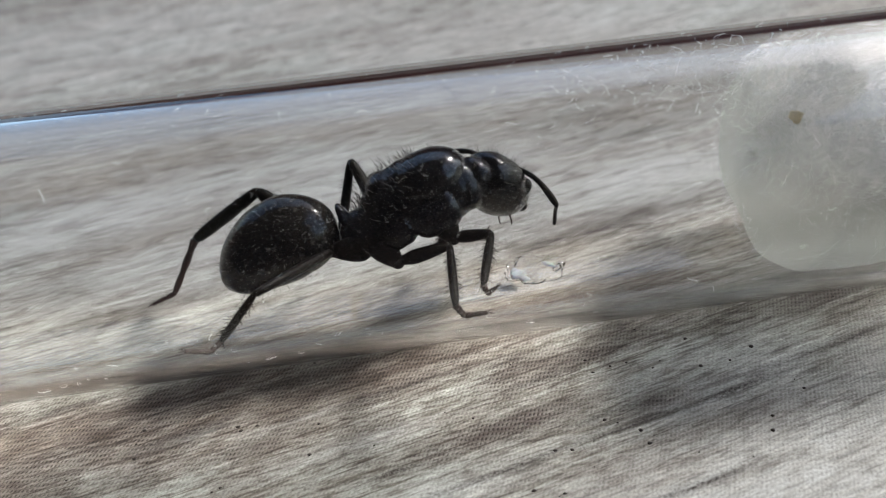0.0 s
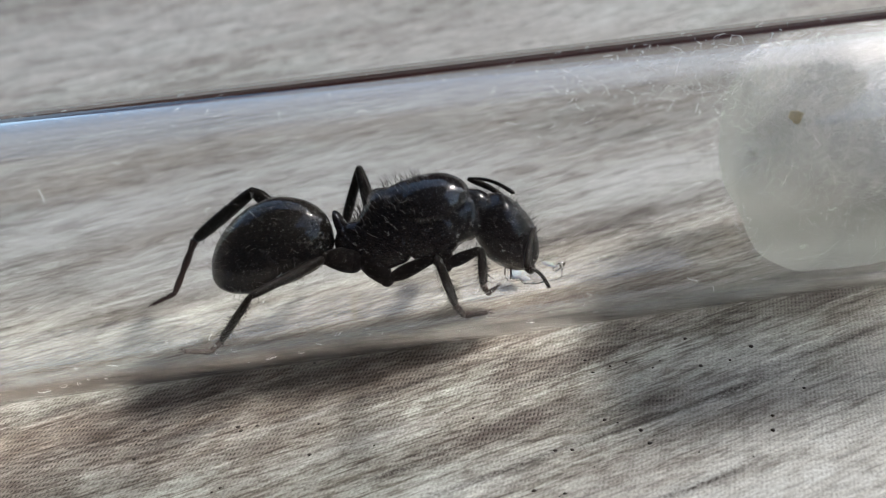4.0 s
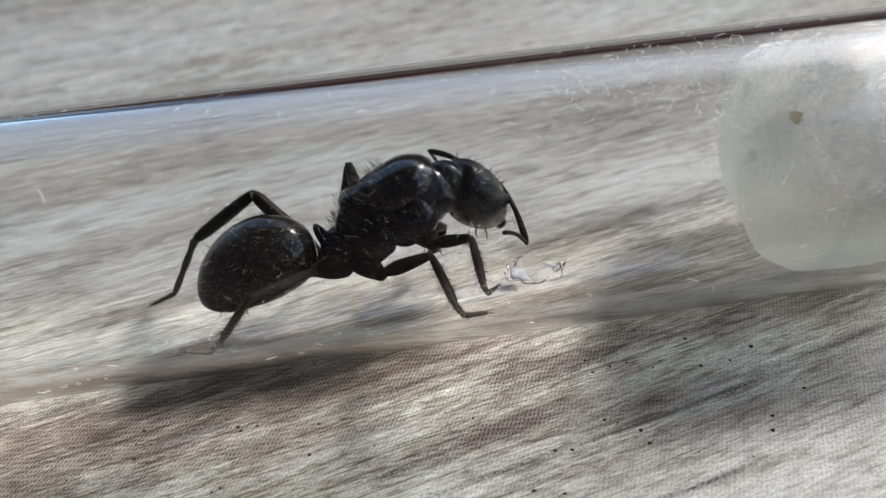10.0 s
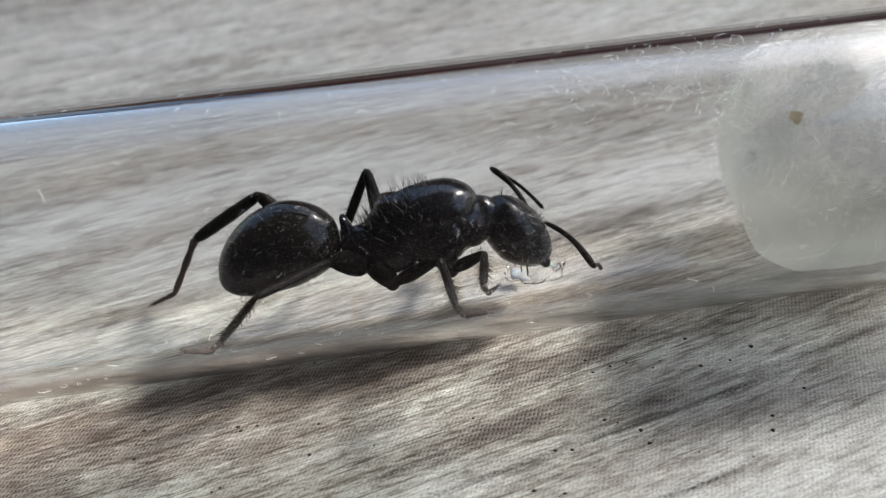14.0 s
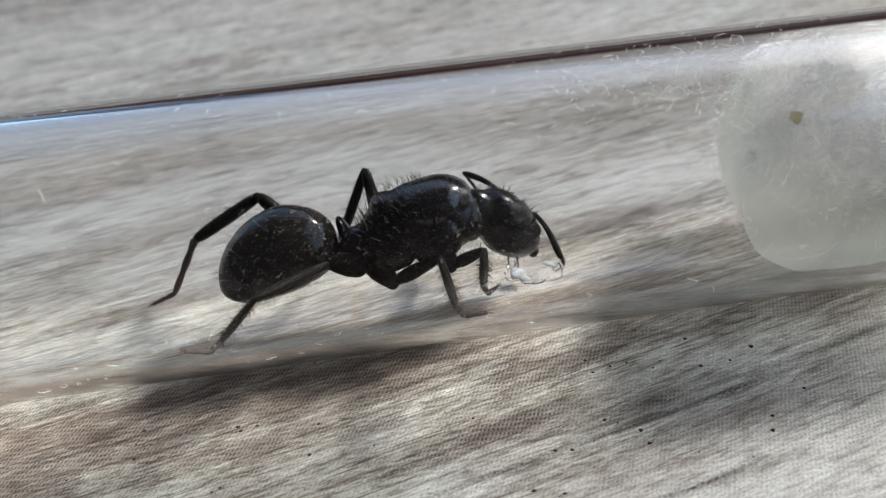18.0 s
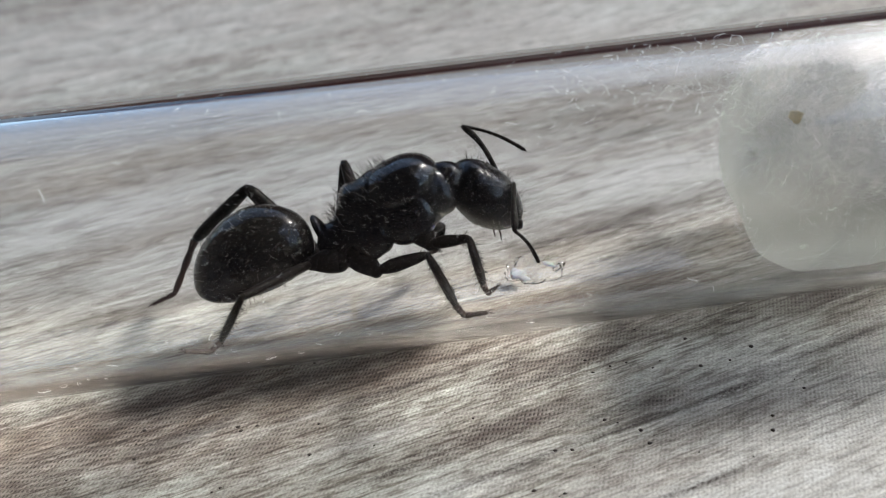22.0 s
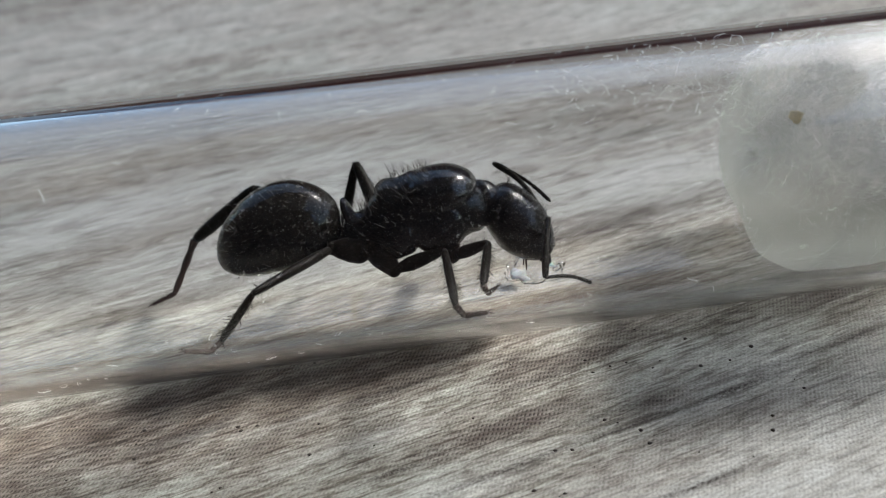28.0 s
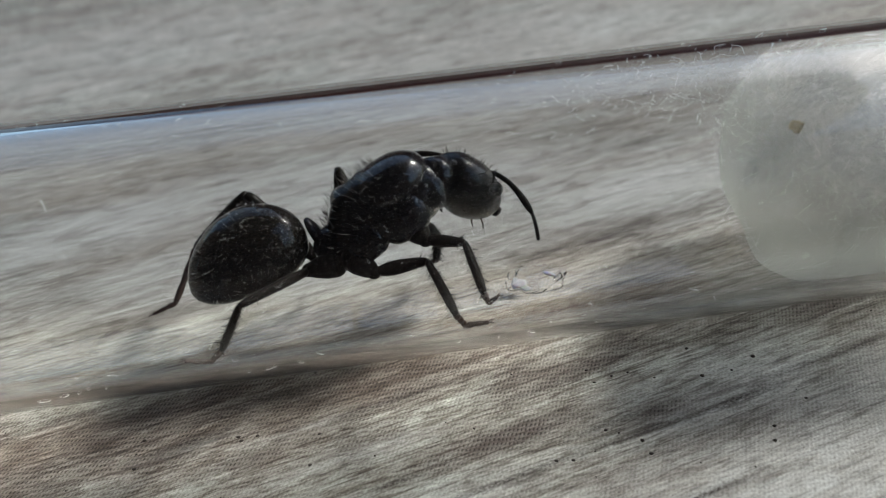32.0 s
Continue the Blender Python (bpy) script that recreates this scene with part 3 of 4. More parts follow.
def body_hairs(host, stations, count, x0, x1, spread, length, seed, name="bristles"):
    rnd = random.Random(seed)
    bm = bmesh.new()
    for _ in range(count):
        x = rnd.uniform(x0, x1)
        hw, top, bot = smooth_line(stations, x)
        a = math.pi / 2 + rnd.uniform(-spread, spread)
        p = Vector((x, hw * math.cos(a), (top + bot) / 2 + (top - bot) / 2 * math.sin(a)))
        n = Vector((rnd.gauss(-0.15, 0.25), math.cos(a), math.sin(a))).normalized()
        ln = length * rnd.uniform(0.5, 1.1)
        tube_path(bm, [p - n * 0.05, p + n * ln * 0.5, p + n * ln + Vector((rnd.gauss(-0.05, 0.05), 0, 0))], [0.02, 0.015, 0.005], 3)
    h = part(name, bm, HAIR, host)
    h["kind"] = "stuff"


def side_down(host, stations, count, x0, x1, seed):
    """Fine pale hairs lying on a body piece."""
    rnd = random.Random(seed)
    bm = bmesh.new()
    for _ in range(count):
        x, a = rnd.uniform(x0, x1), rnd.uniform(-1.2, 1.3)
        sd, ps, da = rnd.choice((-1, 1)), [], rnd.gauss(0.03, 0.05)
        for i in range(4):
            hw, top, bot = smooth_line(stations, max(x0, x))
            ps.append((x, sd * (hw + 0.03) * math.cos(a), (top + bot) / 2 + ((top - bot) / 2 + 0.03) * math.sin(a)))
            x += rnd.gauss(-0.1, 0.05)
            a += da
        tube_path(bm, ps, [0.008, 0.008, 0.007, 0.003], 3)
    d = part("down", bm, PALE, host)
    d["kind"] = "stuff"


GAS = [(-7.1, 0.9, 0.45, -0.95), (-6.2, 1.75, 1.45, -1.75), (-4.6, 2.3, 2.2, -2.35), (-3.0, 2.4, 2.4, -2.55), (-1.5, 2.05, 2.05, -2.5), (-0.4, 1.45, 1.2, -2.0)]
body_hairs(gaster, GAS, 110, -7, -0.5, 3.1, 0.55, 5)
side_down(gaster, GAS, 16, -6.6, -0.8, 41)

THO = [(-0.9, 0.0, -1.9, -1.9), (-0.6, 0.6, -1.2, -2.6), (0.3, 1.1, -0.5, -2.8), (1.4, 1.45, 0.55, -2.9), (2.4, 1.75, 1.3, -2.9), (3.8, 2.05, 1.68, -2.9),
       (5.2, 2.05, 1.55, -3.05), (6.6, 1.8, 1.05, -3.0), (7.7, 1.3, 0.35, -2.5), (8.2, 0.75, -0.5, -1.9), (8.35, 0.0, -1.25, -1.25)]
bm = bmesh.new()
body_loft(bm, [(x, hw * 0.94, t - 0.1, b + 0.1) if hw else (x, hw, t, b) for x, hw, t, b in THO], ripple=0.05, seed=3.0)
thorax = part("thorax", bm, SCULPT, ant, "black bristly thorax")
def plate(name, host, centre, radii, material, seed, square=2.3, rough=0.04):
    bm = bmesh.new()
    bmesh.ops.create_uvsphere(bm, u_segments=36, v_segments=24, radius=1.0)
    for vtx in bm.verts:
        c = vtx.co.normalized()
        k = (abs(c.x) ** square + abs(c.y) ** square + abs(c.z) ** square) ** (-1 / square)
        k *= 1 + rough * noise.fractal(c * 2.5 + Vector((seed, 0, 0)), 1.0, 2.0, 3)
        vtx.co = (Vector(centre) + Vector((c.x * radii[0], c.y * radii[1], c.z * radii[2])) * k) * MM
    return part(name, bm, material, host)


plate("scutum", thorax, (5.3, 0, 0.05), (2.5, 2.12, 1.6), CHITIN, 1, 2.1, 0.012)
plate("pronotum", thorax, (7.0, 0, -1.35), (1.25, 1.5, 1.4), SCULPT, 2)
plate("scutellum", thorax, (2.75, 0, 0.5), (0.95, 1.35, 1.0), SCULPT, 3)
plate("propodeum", thorax, (0.9, 0, -1.45), (1.55, 1.25, 1.45), SCULPT, 4)
for side in (-1, 1):
    plate("mesopleuron", thorax, (5.0, side * 1.2, -1.6), (1.7, 0.95, 1.5), SCULPT, 5)
    plate("metapleuron", thorax, (2.6, side * 1.1, -1.6), (1.25, 0.9, 1.35), SCULPT, 6)
# pale down lying on the sides
rnd = random.Random(17)
bm = bmesh.new()
for _ in range(75):
    x, a = rnd.uniform(0.6, 7.6), rnd.uniform(-0.9, 1.2)
    sd = rnd.choice((-1, 1))
    hw, top, bot = smooth_line(THO, x)
    mid, hh = (top + bot) / 2, (top - bot) / 2
    ps = []
    for i in range(4):
        ps.append((x, sd * (hw + 0.12) * math.cos(a), mid + (hh + 0.12) * math.sin(a)))
        x += rnd.gauss(-0.06, 0.10)
        a += rnd.gauss(0.03, 0.06)
    tube_path(bm, ps, [0.009, 0.009, 0.008, 0.003], 3)
dn = part("down", bm, PALE, thorax)
dn["kind"] = "stuff"
body_hairs(thorax, THO, 170, 0.6, 7.4, 0.9, 0.75, 6)
bm = bmesh.new()
bmesh.ops.create_icosphere(bm, subdivisions=2, radius=0.13 * MM, matrix=Matrix.Translation(Vector((4.6, -1.98, -0.9)) * MM) @ Matrix.Diagonal((1, 0.5, 1.5, 1)))
part("wing_stub", bm, AMBER, thorax, "small amber wing scar")

bm = bmesh.new()
body_loft(bm, [(-0.42, 0.0, -1.7, -1.7), (-0.3, 0.55, -0.2, -2.6), (0.0, 0.8, 0.35, -2.85), (0.3, 0.55, -0.2, -2.6), (0.42, 0.0, -1.7, -1.7)], rings=20)
petiole = part("petiole", bm, SCULPT, ant)

HEAD = [(-0.55, 0.0, 0.45, 0.45), (-0.42, 0.95, 1.35, -0.30), (0.05, 1.50, 1.80, -0.85), (0.6, 1.75, 1.95, -1.15), (1.4, 1.92, 1.98, -1.45), (2.3, 1.90, 1.90, -1.62),
        (3.2, 1.66, 1.55, -1.50), (4.0, 1.28, 1.03, -1.18), (4.5, 0.76, 0.47, -0.70), (4.7, 0.0, -0.1, -0.1)]
bm = bmesh.new()
body_loft(bm, HEAD, ripple=0.02)
head = part("head", bm, MATT, ant, "black rounded head")
body_hairs(head, HEAD, 120, -0.1, 4.3, 2.0, 0.5, 9)
side_down(head, HEAD[1:-1], 24, 0.2, 4.2, 43)
for side in (-1, 1):
    bm = bmesh.new()
    bmesh.ops.create_uvsphere(bm, u_segments=20, v_segments=12, radius=0.46 * MM)
    eye = part("eye", bm, EYE_BLACK, head)
    eye.matrix_basis = Matrix.Translation(Vector((2.75, side * 1.68, 0.45)) * MM) @ Matrix.Diagonal((1.1, 0.6, 1.0, 1))
    bm = bmesh.new()
    tube_path(bm, [(3.9, side * 0.70, -0.35), (4.45, side * 0.72, -0.48), (4.8, side * 0.45, -0.58), (4.95, side * 0.1, -0.65)], [0.4, 0.36, 0.24, 0.06], 10)
    part("mandible", bm, LEG, head)
    bm = bmesh.new()
    tube_path(bm, [(3.6, side * 0.35, -1.2), (3.9, side * 0.45, -1.55), (4.1, side * 0.4, -1.8)], [0.07, 0.05, 0.03], 6)
    part("palp", bm, TARSUS, head)
for dx, dy in ((0, 0), (-0.35, 0.3), (-0.35, -0.3)):
    bm = bmesh.new()
    bmesh.ops.create_uvsphere(bm, u_segments=12, v_segments=8, radius=0.12 * MM)
    oc = part("ocellus", bm, EYE_BLACK, head)
    oc.matrix_basis = Matrix.Translation(Vector((1.4 + dx, dy, 1.93)) * MM)
plate("clypeus", head, (3.95, 0, 0.1), (0.72, 0.82, 0.72), CHITIN, 7, 2.2, 0.02)
plate("neck", thorax, (7.75, 0, -1.0), (1.25, 1.05, 1.2), SCULPT, 9, 2.0, 0.03)

SCAPE, FUNICLE = 4.3, 4.3
antennae = {}
for side in (-1, 1):
    bm = bmesh.new()
    rod(bm, SCAPE, [(0, 0.10), (0.08, 0.15), (0.5, 0.16), (0.9, 0.21), (1, 0.13)], bow=0.42)
    bristles(bm, SCAPE, 30, 0.13, out=0.14, seed=31 + side)
    sc = part("scape", bm, LEG, ant)
    bm = bmesh.new()
    pts, rad = [], []
    for i in range(45):
        s = i / 44
        bead = abs(math.sin(s * math.pi * 11))
        pts.append((s * FUNICLE, 0, 0.25 * math.sin(math.pi * s)))
        rad.append((0.075 + 0.035 * bead + 0.03 * s) * (1 if i < 43 else 0.5))
    tube_path(bm, pts, rad, 8)
    antennae[side] = (sc, part("funiculus", bm, LEG, ant))


# ---- legs: hip (in the thorax), knee at one moment, ankle, foot, all in millimetres ----
def turn_to(p, q, up=Vector((0, 0, 1))):
    """A pose at p whose x axis points to q."""
    x = (Vector(q) - Vector(p)).normalized()
    y = up.cross(x).normalized()
    z = x.cross(y)
    m = Matrix((x, y, z)).transposed().to_4x4()
    m.translation = Vector(p) * MM
    return m


def tilt(u, w, angle):
    """A pose in the ant's middle plane, in millimetres, pitched up by angle."""
    return pose(u * MM, 0, w * MM, 0, -angle, 0)


LEGS = [
    # coxa root, hip, knee, ankle, heel, tip, thickness of the thigh, of the shin
    ("hind", (0.20, -0.90, -2.00), (-1.18, -1.08, -1.45), (-8.21, -6.70, -1.55), (-10.53, -4.75, -4.50), (-10.96, -5.40, -4.62), (-12.09, -6.04, -4.06), 0.26, 0.24),
    ("hind", (0.20, 0.90, -2.20), (-0.89, 1.21, -2.40), (-8.59, 2.09, 1.64), (-13.54, 5.47, -1.80), (-15.38, 4.73, -5.12), (-16.81, 4.40, -5.57), 0.48, 0.46),
    ("middle", (1.30, -1.00, -2.30), (1.93, -1.61, -3.45), (1.47, -2.01, -2.23), (2.14, -6.15, -3.58), (2.59, -5.54, -4.47), (3.81, -5.88, -4.27), 0.38, 0.28),
    ("middle", (1.70, 1.00, -2.30), (2.02, 1.50, -2.46), (-2.83, 3.45, 2.49), (-4.20, 4.38, -2.94), (-4.25, 5.40, -2.95), (-4.33, 6.54, -2.93), 0.40, 0.34),
    ("fore", (5.20, -1.00, -2.60), (5.42, -1.59, -3.45), (3.81, -2.73, -1.30), (3.65, -6.68, -2.47), (3.84, -6.51, -3.01), (4.26, -6.85, -2.61), 0.33, 0.27),
    ("fore", (5.20, 1.00, -2.40), (5.50, 1.50, -3.40), (2.68, 4.60, -2.94), (1.82, 4.20, -4.30), (1.50, 5.09, -4.77), (1.13, 5.13, -4.93), 0.34, 0.30),
]


def build_legs(first):
    tho = tilt(first[1], first[2], first[3])
    made = []
    for i, (_, root, hip, knee, ankle, heel, tip, thigh, thick) in enumerate(LEGS):
        bm = bmesh.new()
        r, h = Vector(root), Vector(hip)
        tube_path(bm, [r, r.lerp(h, 0.35), r.lerp(h, 0.75), h], [0.80, 0.76, 0.58, 0.42], 14)
        bmesh.ops.create_uvsphere(bm, u_segments=16, v_segments=10, radius=0.42 * MM, matrix=Matrix.Translation(h * MM))
        bmesh.ops.create_uvsphere(bm, u_segments=16, v_segments=10, radius=0.79 * MM, matrix=Matrix.Translation(r * MM))
        part("coxa", bm, LEG, thorax)
        h0 = (tho @ (h * MM)) / MM
        lf, lt = (Vector(knee) - h0).length, (Vector(ankle) - Vector(knee)).length
        bm = bmesh.new()
        rod(bm, lf, [(0, 0.14), (0.06, 0.24), (0.35, thigh * 1.15), (0.75, thigh * 0.92), (0.95, thick * 0.85), (1, thick * 0.6)])
        bristles(bm, lf, 45, thigh, seed=50 + i)
        femur = part("femur", bm, LEG, ant)
        bm = bmesh.new()
        rod(bm, lt, [(0, thick * 0.55), (0.08, thick * 0.76), (0.5, thick * 0.92), (0.9, thick * 0.8), (1, thick * 0.45)])
        bristles(bm, lt, 130, thick * 0.8, seed=70 + i, out=0.46, thick=0.018)
        tube_path(bm, [(lt * 0.97, 0, -0.1), (lt * 1.03, 0.05, -0.4)], [0.035, 0.01], 4)
        tibia = part("tibia", bm, LEG, ant)
        bm = bmesh.new()
        a, h1, b = Vector(ankle), Vector(heel), Vector(tip)
        n = 30
        pts, rad = [], []
        for j in range(n + 1):
            f = j / n
            p = a.lerp(h1, f / 0.5) if f < 0.5 else h1.lerp(b, (f - 0.5) / 0.5)
            pts.append(p)
            rad.append((0.19 - 0.10 * f) * (0.45 + 2.0 * thick) * (0.82 + 0.28 * abs(math.cos(math.pi * 5 * f))))
        tube_path(bm, pts, rad, 7)
        bristles_at = random.Random(90 + i)
        for j in range(0, n, 2):
            q = Vector((bristles_at.gauss(0, 1), bristles_at.gauss(0, 1), bristles_at.gauss(0, 1))).normalized()
            tube_path(bm, [pts[j], pts[j] + q * 0.2 + (b - a).normalized() * 0.12], [0.012, 0.004], 3)
        d = (b - h1).normalized()
        for sgn in (-1, 1):
            tube_path(bm, [b, b + d * 0.22 + Vector((0, 0.14 * sgn, 0.04)), b + d * 0.36 + Vector((0, 0.18 * sgn, -0.06))], [0.04, 0.03, 0.008], 4)
        part("tarsus", bm, TARSUS, ant, "reddish brown jointed foot")
        made.append((femur, tibia, lf, lt, Vector(hip), Vector(knee), Vector(ankle), h0))
    return made


def bend(hip, ankle, lf, lt, hint):
    """The knee between hip and ankle, on the side of the hint."""
    d = ankle - hip
    n = d.length
    if n > lf + lt - 0.01:
        return hip + d.normalized() * lf * n / (lf + lt)
    a = (lf * lf - lt * lt + n * n) / (2 * n)
    h = math.sqrt(max(lf * lf - a * a, 0.0))
    x = d / n
    side = hint - hip
    side = (side - x * side.dot(x)).normalized()
    return hip + x * a + side * h


VIEWER = ant.matrix_basis.inverted() @ Vector(EYE) / MM


def reach(base, target, length, side=0):
    """The end of a rigid piece that starts at base and lies in line with target (u, w) as the viewer sees it.
    side: which of the two solutions, -1 towards the viewer, 1 away, 0 the one nearer to the tube's axis."""
    spot = Vector((target[0], 0, target[1]))
    d, view = spot - base, (spot - VIEWER).normalized()
    b, c = d.dot(view), d.length_squared - length * length
    disc = b * b - c
    if disc <= 0:
        return base + (d - view * b).normalized() * length
    ends = [base + d + view * (-b + k * math.sqrt(disc)) for k in (-1, 1)]
    if side:
        return ends[0] if side < 0 else ends[1]
    return min(ends, key=lambda p: math.hypot(p.y, p.z))


# ---- droplet ----
bm = bmesh.new()
bmesh.ops.create_uvsphere(bm, u_segments=40, v_segments=24, radius=1.0 * MM)
for vtx in bm.verts:
    c = vtx.co / MM
    f = 1 + 0.55 * noise.noise(c * 1.7 + Vector((4.2, 0, 0)))
    z = c.z if c.z > 0 else c.z * 0.35
    vtx.co = Vector((c.x * 1.7 * f, c.y * 1.3 * f, z * 0.15 * (1 + 0.4 * noise.noise(c * 2.3)))) * MM
drop = part("water_drop", bm, WATER)
drop.matrix_basis = Matrix.Translation((8.1 * MM, 0.0011, 0.00085)) @ pose(0, 0, 0, 9, 0, 0)
drop.visible_shadow = False
# small whitish lumps in place of the drop's milky patch and highlights
for bx, by, bz, br, sx, rz in ((-1.15, -0.45, 0.2, 0.42, 1.2, 20), (-0.85, -0.75, 0.12, 0.28, 1.5, -30), (-1.35, -0.05, 0.15, 0.22, 1.3, 60), (0.95, 0.1, 0.22, 0.2, 2.2, -35), (1.2, -0.1, 0.2, 0.13, 2.0, -30), (0.2, -0.9, 0.2, 0.08, 1.5, 0), (-0.4, -0.2, 0.5, 0.07, 1.6, 40)):
    bm = bmesh.new()
    bmesh.ops.create_icosphere(bm, subdivisions=3, radius=br * MM)
    for vtx in bm.verts:
        vtx.co *= 1 + 0.45 * noise.noise(vtx.co * 4500 + Vector((bx, by, 0)))
    glint = part("drop_glint", bm, GLINT_WHITE, drop, "whitish lump standing for a glint on the drop")
    glint.matrix_basis = Matrix.Translation(Vector((bx, by, bz)) * MM) @ pose(0, 0, 0, 0, 0, rz) @ Matrix.Diagonal((sx, 0.8, 0.5, 1))
tagged(drop, "small clear water droplet on the tube wall", "water drop")


# ---- lint and dust on the glass ----
def on_tube(x, deg, r=R_OUT):
    """A point on the tube; deg is turned up from the side that faces the viewer."""
    a = radians(deg)
    return Vector((x, -r * math.cos(a), R_OUT + r * math.sin(a)))


def fibre(bm, rnd, x, deg, length, thick, r=R_OUT + 0.02, curl=0.5):
    turn = rnd.uniform(0, 2 * math.pi)
    pts = []
    for i in range(6):
        pts.append(on_tube(x, deg, r + 0.06 * math.sin(math.pi * i / 5)))
        turn += rnd.gauss(0, curl)
        x += math.cos(turn) * length / 5
        deg += math.degrees(math.sin(turn) * length / 5 / r)
    tube_path(bm, pts, [thick * 0.6, thick, thick, thick, thick, thick * 0.5], 4)


rnd = random.Random(12)
LINT_SPOTS = [
    (8.6, 71, 0.5), (9.1, 68, 0.4), (14.4, 70, 1.6), (14.8, 66, 1.2), (13.2, 84, 0.5),
    (12.8, 80, 0.6), (14.0, 80, 0.7), (10.8, 86, 0.6), (12.8, 90, 0.4), (18.5, 96, 0.8),
    (18.3, 89, 0.7), (18.3, 85, 0.6), (18.9, 86, 0.9), (16.6, 85, 0.7), (20.4, 100, 0.9),
    (20.8, 92, 0.6), (17.0, 77, 0.7), (17.4, 65, 0.6), (17.5, 63, 0.7), (17.0, 60, 0.6),
    (19.3, 35, 1.0), (20.5, 43, 0.6), (-0.9, 73, 0.6), (-9.0, 86, 0.4), (-16.6, 53, 0.6),
    (-5.4, 79, 0.4), (-10.2, -2, 0.4), (-15.4, -13, 0.5), (-8.2, -24, 0.5), (14.2, -6, 0.7),
    (15.8, -14, 0.4), (6.3, -24, 0.4), (-5.3, -15, 0.4), (-19.6, -26, 0.5), (-10.5, 89, 0.3),
]
for x, deg, length in LINT_SPOTS:
    bm = bmesh.new()
    fibre(bm, rnd, x, deg, length * 1.4, 0.011, curl=0.5)
    tagged(part("lint_fibre", bm, FLUFF), "thin white lint fibre stuck to the glass tube", "lint fibre", "lint on the tube")
bm = bmesh.new()
for i in range(620):
    if i < 380:
        x, deg = rnd.gauss(15.5, 4.0), rnd.gauss(72, 10)
    else:
        x, deg = rnd.uniform(-27, 24), rnd.uniform(-25, 100)
    fibre(bm, rnd, x, deg, abs(rnd.gauss(0, 0.3)) + 0.08, rnd.uniform(0.005, 0.012) if i < 380 else rnd.uniform(0.003, 0.008), curl=0.8)
tagged(part("glass_dust", bm, FLUFF), "fine white dust and lint specks on the glass", "dust", kind="stuff")

# ---- crumbs on the cloth ----
bm = bmesh.new()
CRUMBS = [
    (9.6, -6.4), (10.9, -7.1), (11.9, -7.0), (9.8, -7.4), (16.0, -8.0), (15.9, -5.8),
    (13.2, -4.5), (19.4, -7.1), (17.8, -7.9), (6.4, -12.3), (7.3, -12.4), (11.2, -11.8),
    (18.0, -13.0), (18.4, -12.1), (9.5, -10.8), (11.4, -12.7), (20.9, -10.6), (4.8, -14.5),
    (6.3, -14.9), (-16.2, -7.0), (-10.8, -7.7), (-10.6, -8.0), (-9.7, -7.8), (-6.2, -8.3),
    (-6.7, -10.3), (-16.4, -8.9), (-11.4, -11.6), (-11.8, -11.8), (-6.5, -3.6),
]
spots = [(x, y, rnd.uniform(0.06, 0.12)) for x, y in CRUMBS]
spots += [(rnd.uniform(-30, 34), rnd.uniform(-18, 30), rnd.uniform(0.02, 0.06)) for _ in range(110)]
for x, y, r in spots:
    n = 7
    ring = [(x + r * rnd.uniform(0.7, 1.3) * math.cos(2 * math.pi * j / n) * 1.3, y + r * rnd.uniform(0.7, 1.3) * math.sin(2 * math.pi * j / n), 0.005) for j in range(n)]
    top = [((p[0] - x) * 0.6 + x, (p[1] - y) * 0.6 + y, 0.05) for p in ring]
    loft(bm, [ring, top])
tagged(part("dirt_specks", bm, DIRT), "tiny dark dirt specks scattered on the tablecloth", "dirt", kind="stuff")


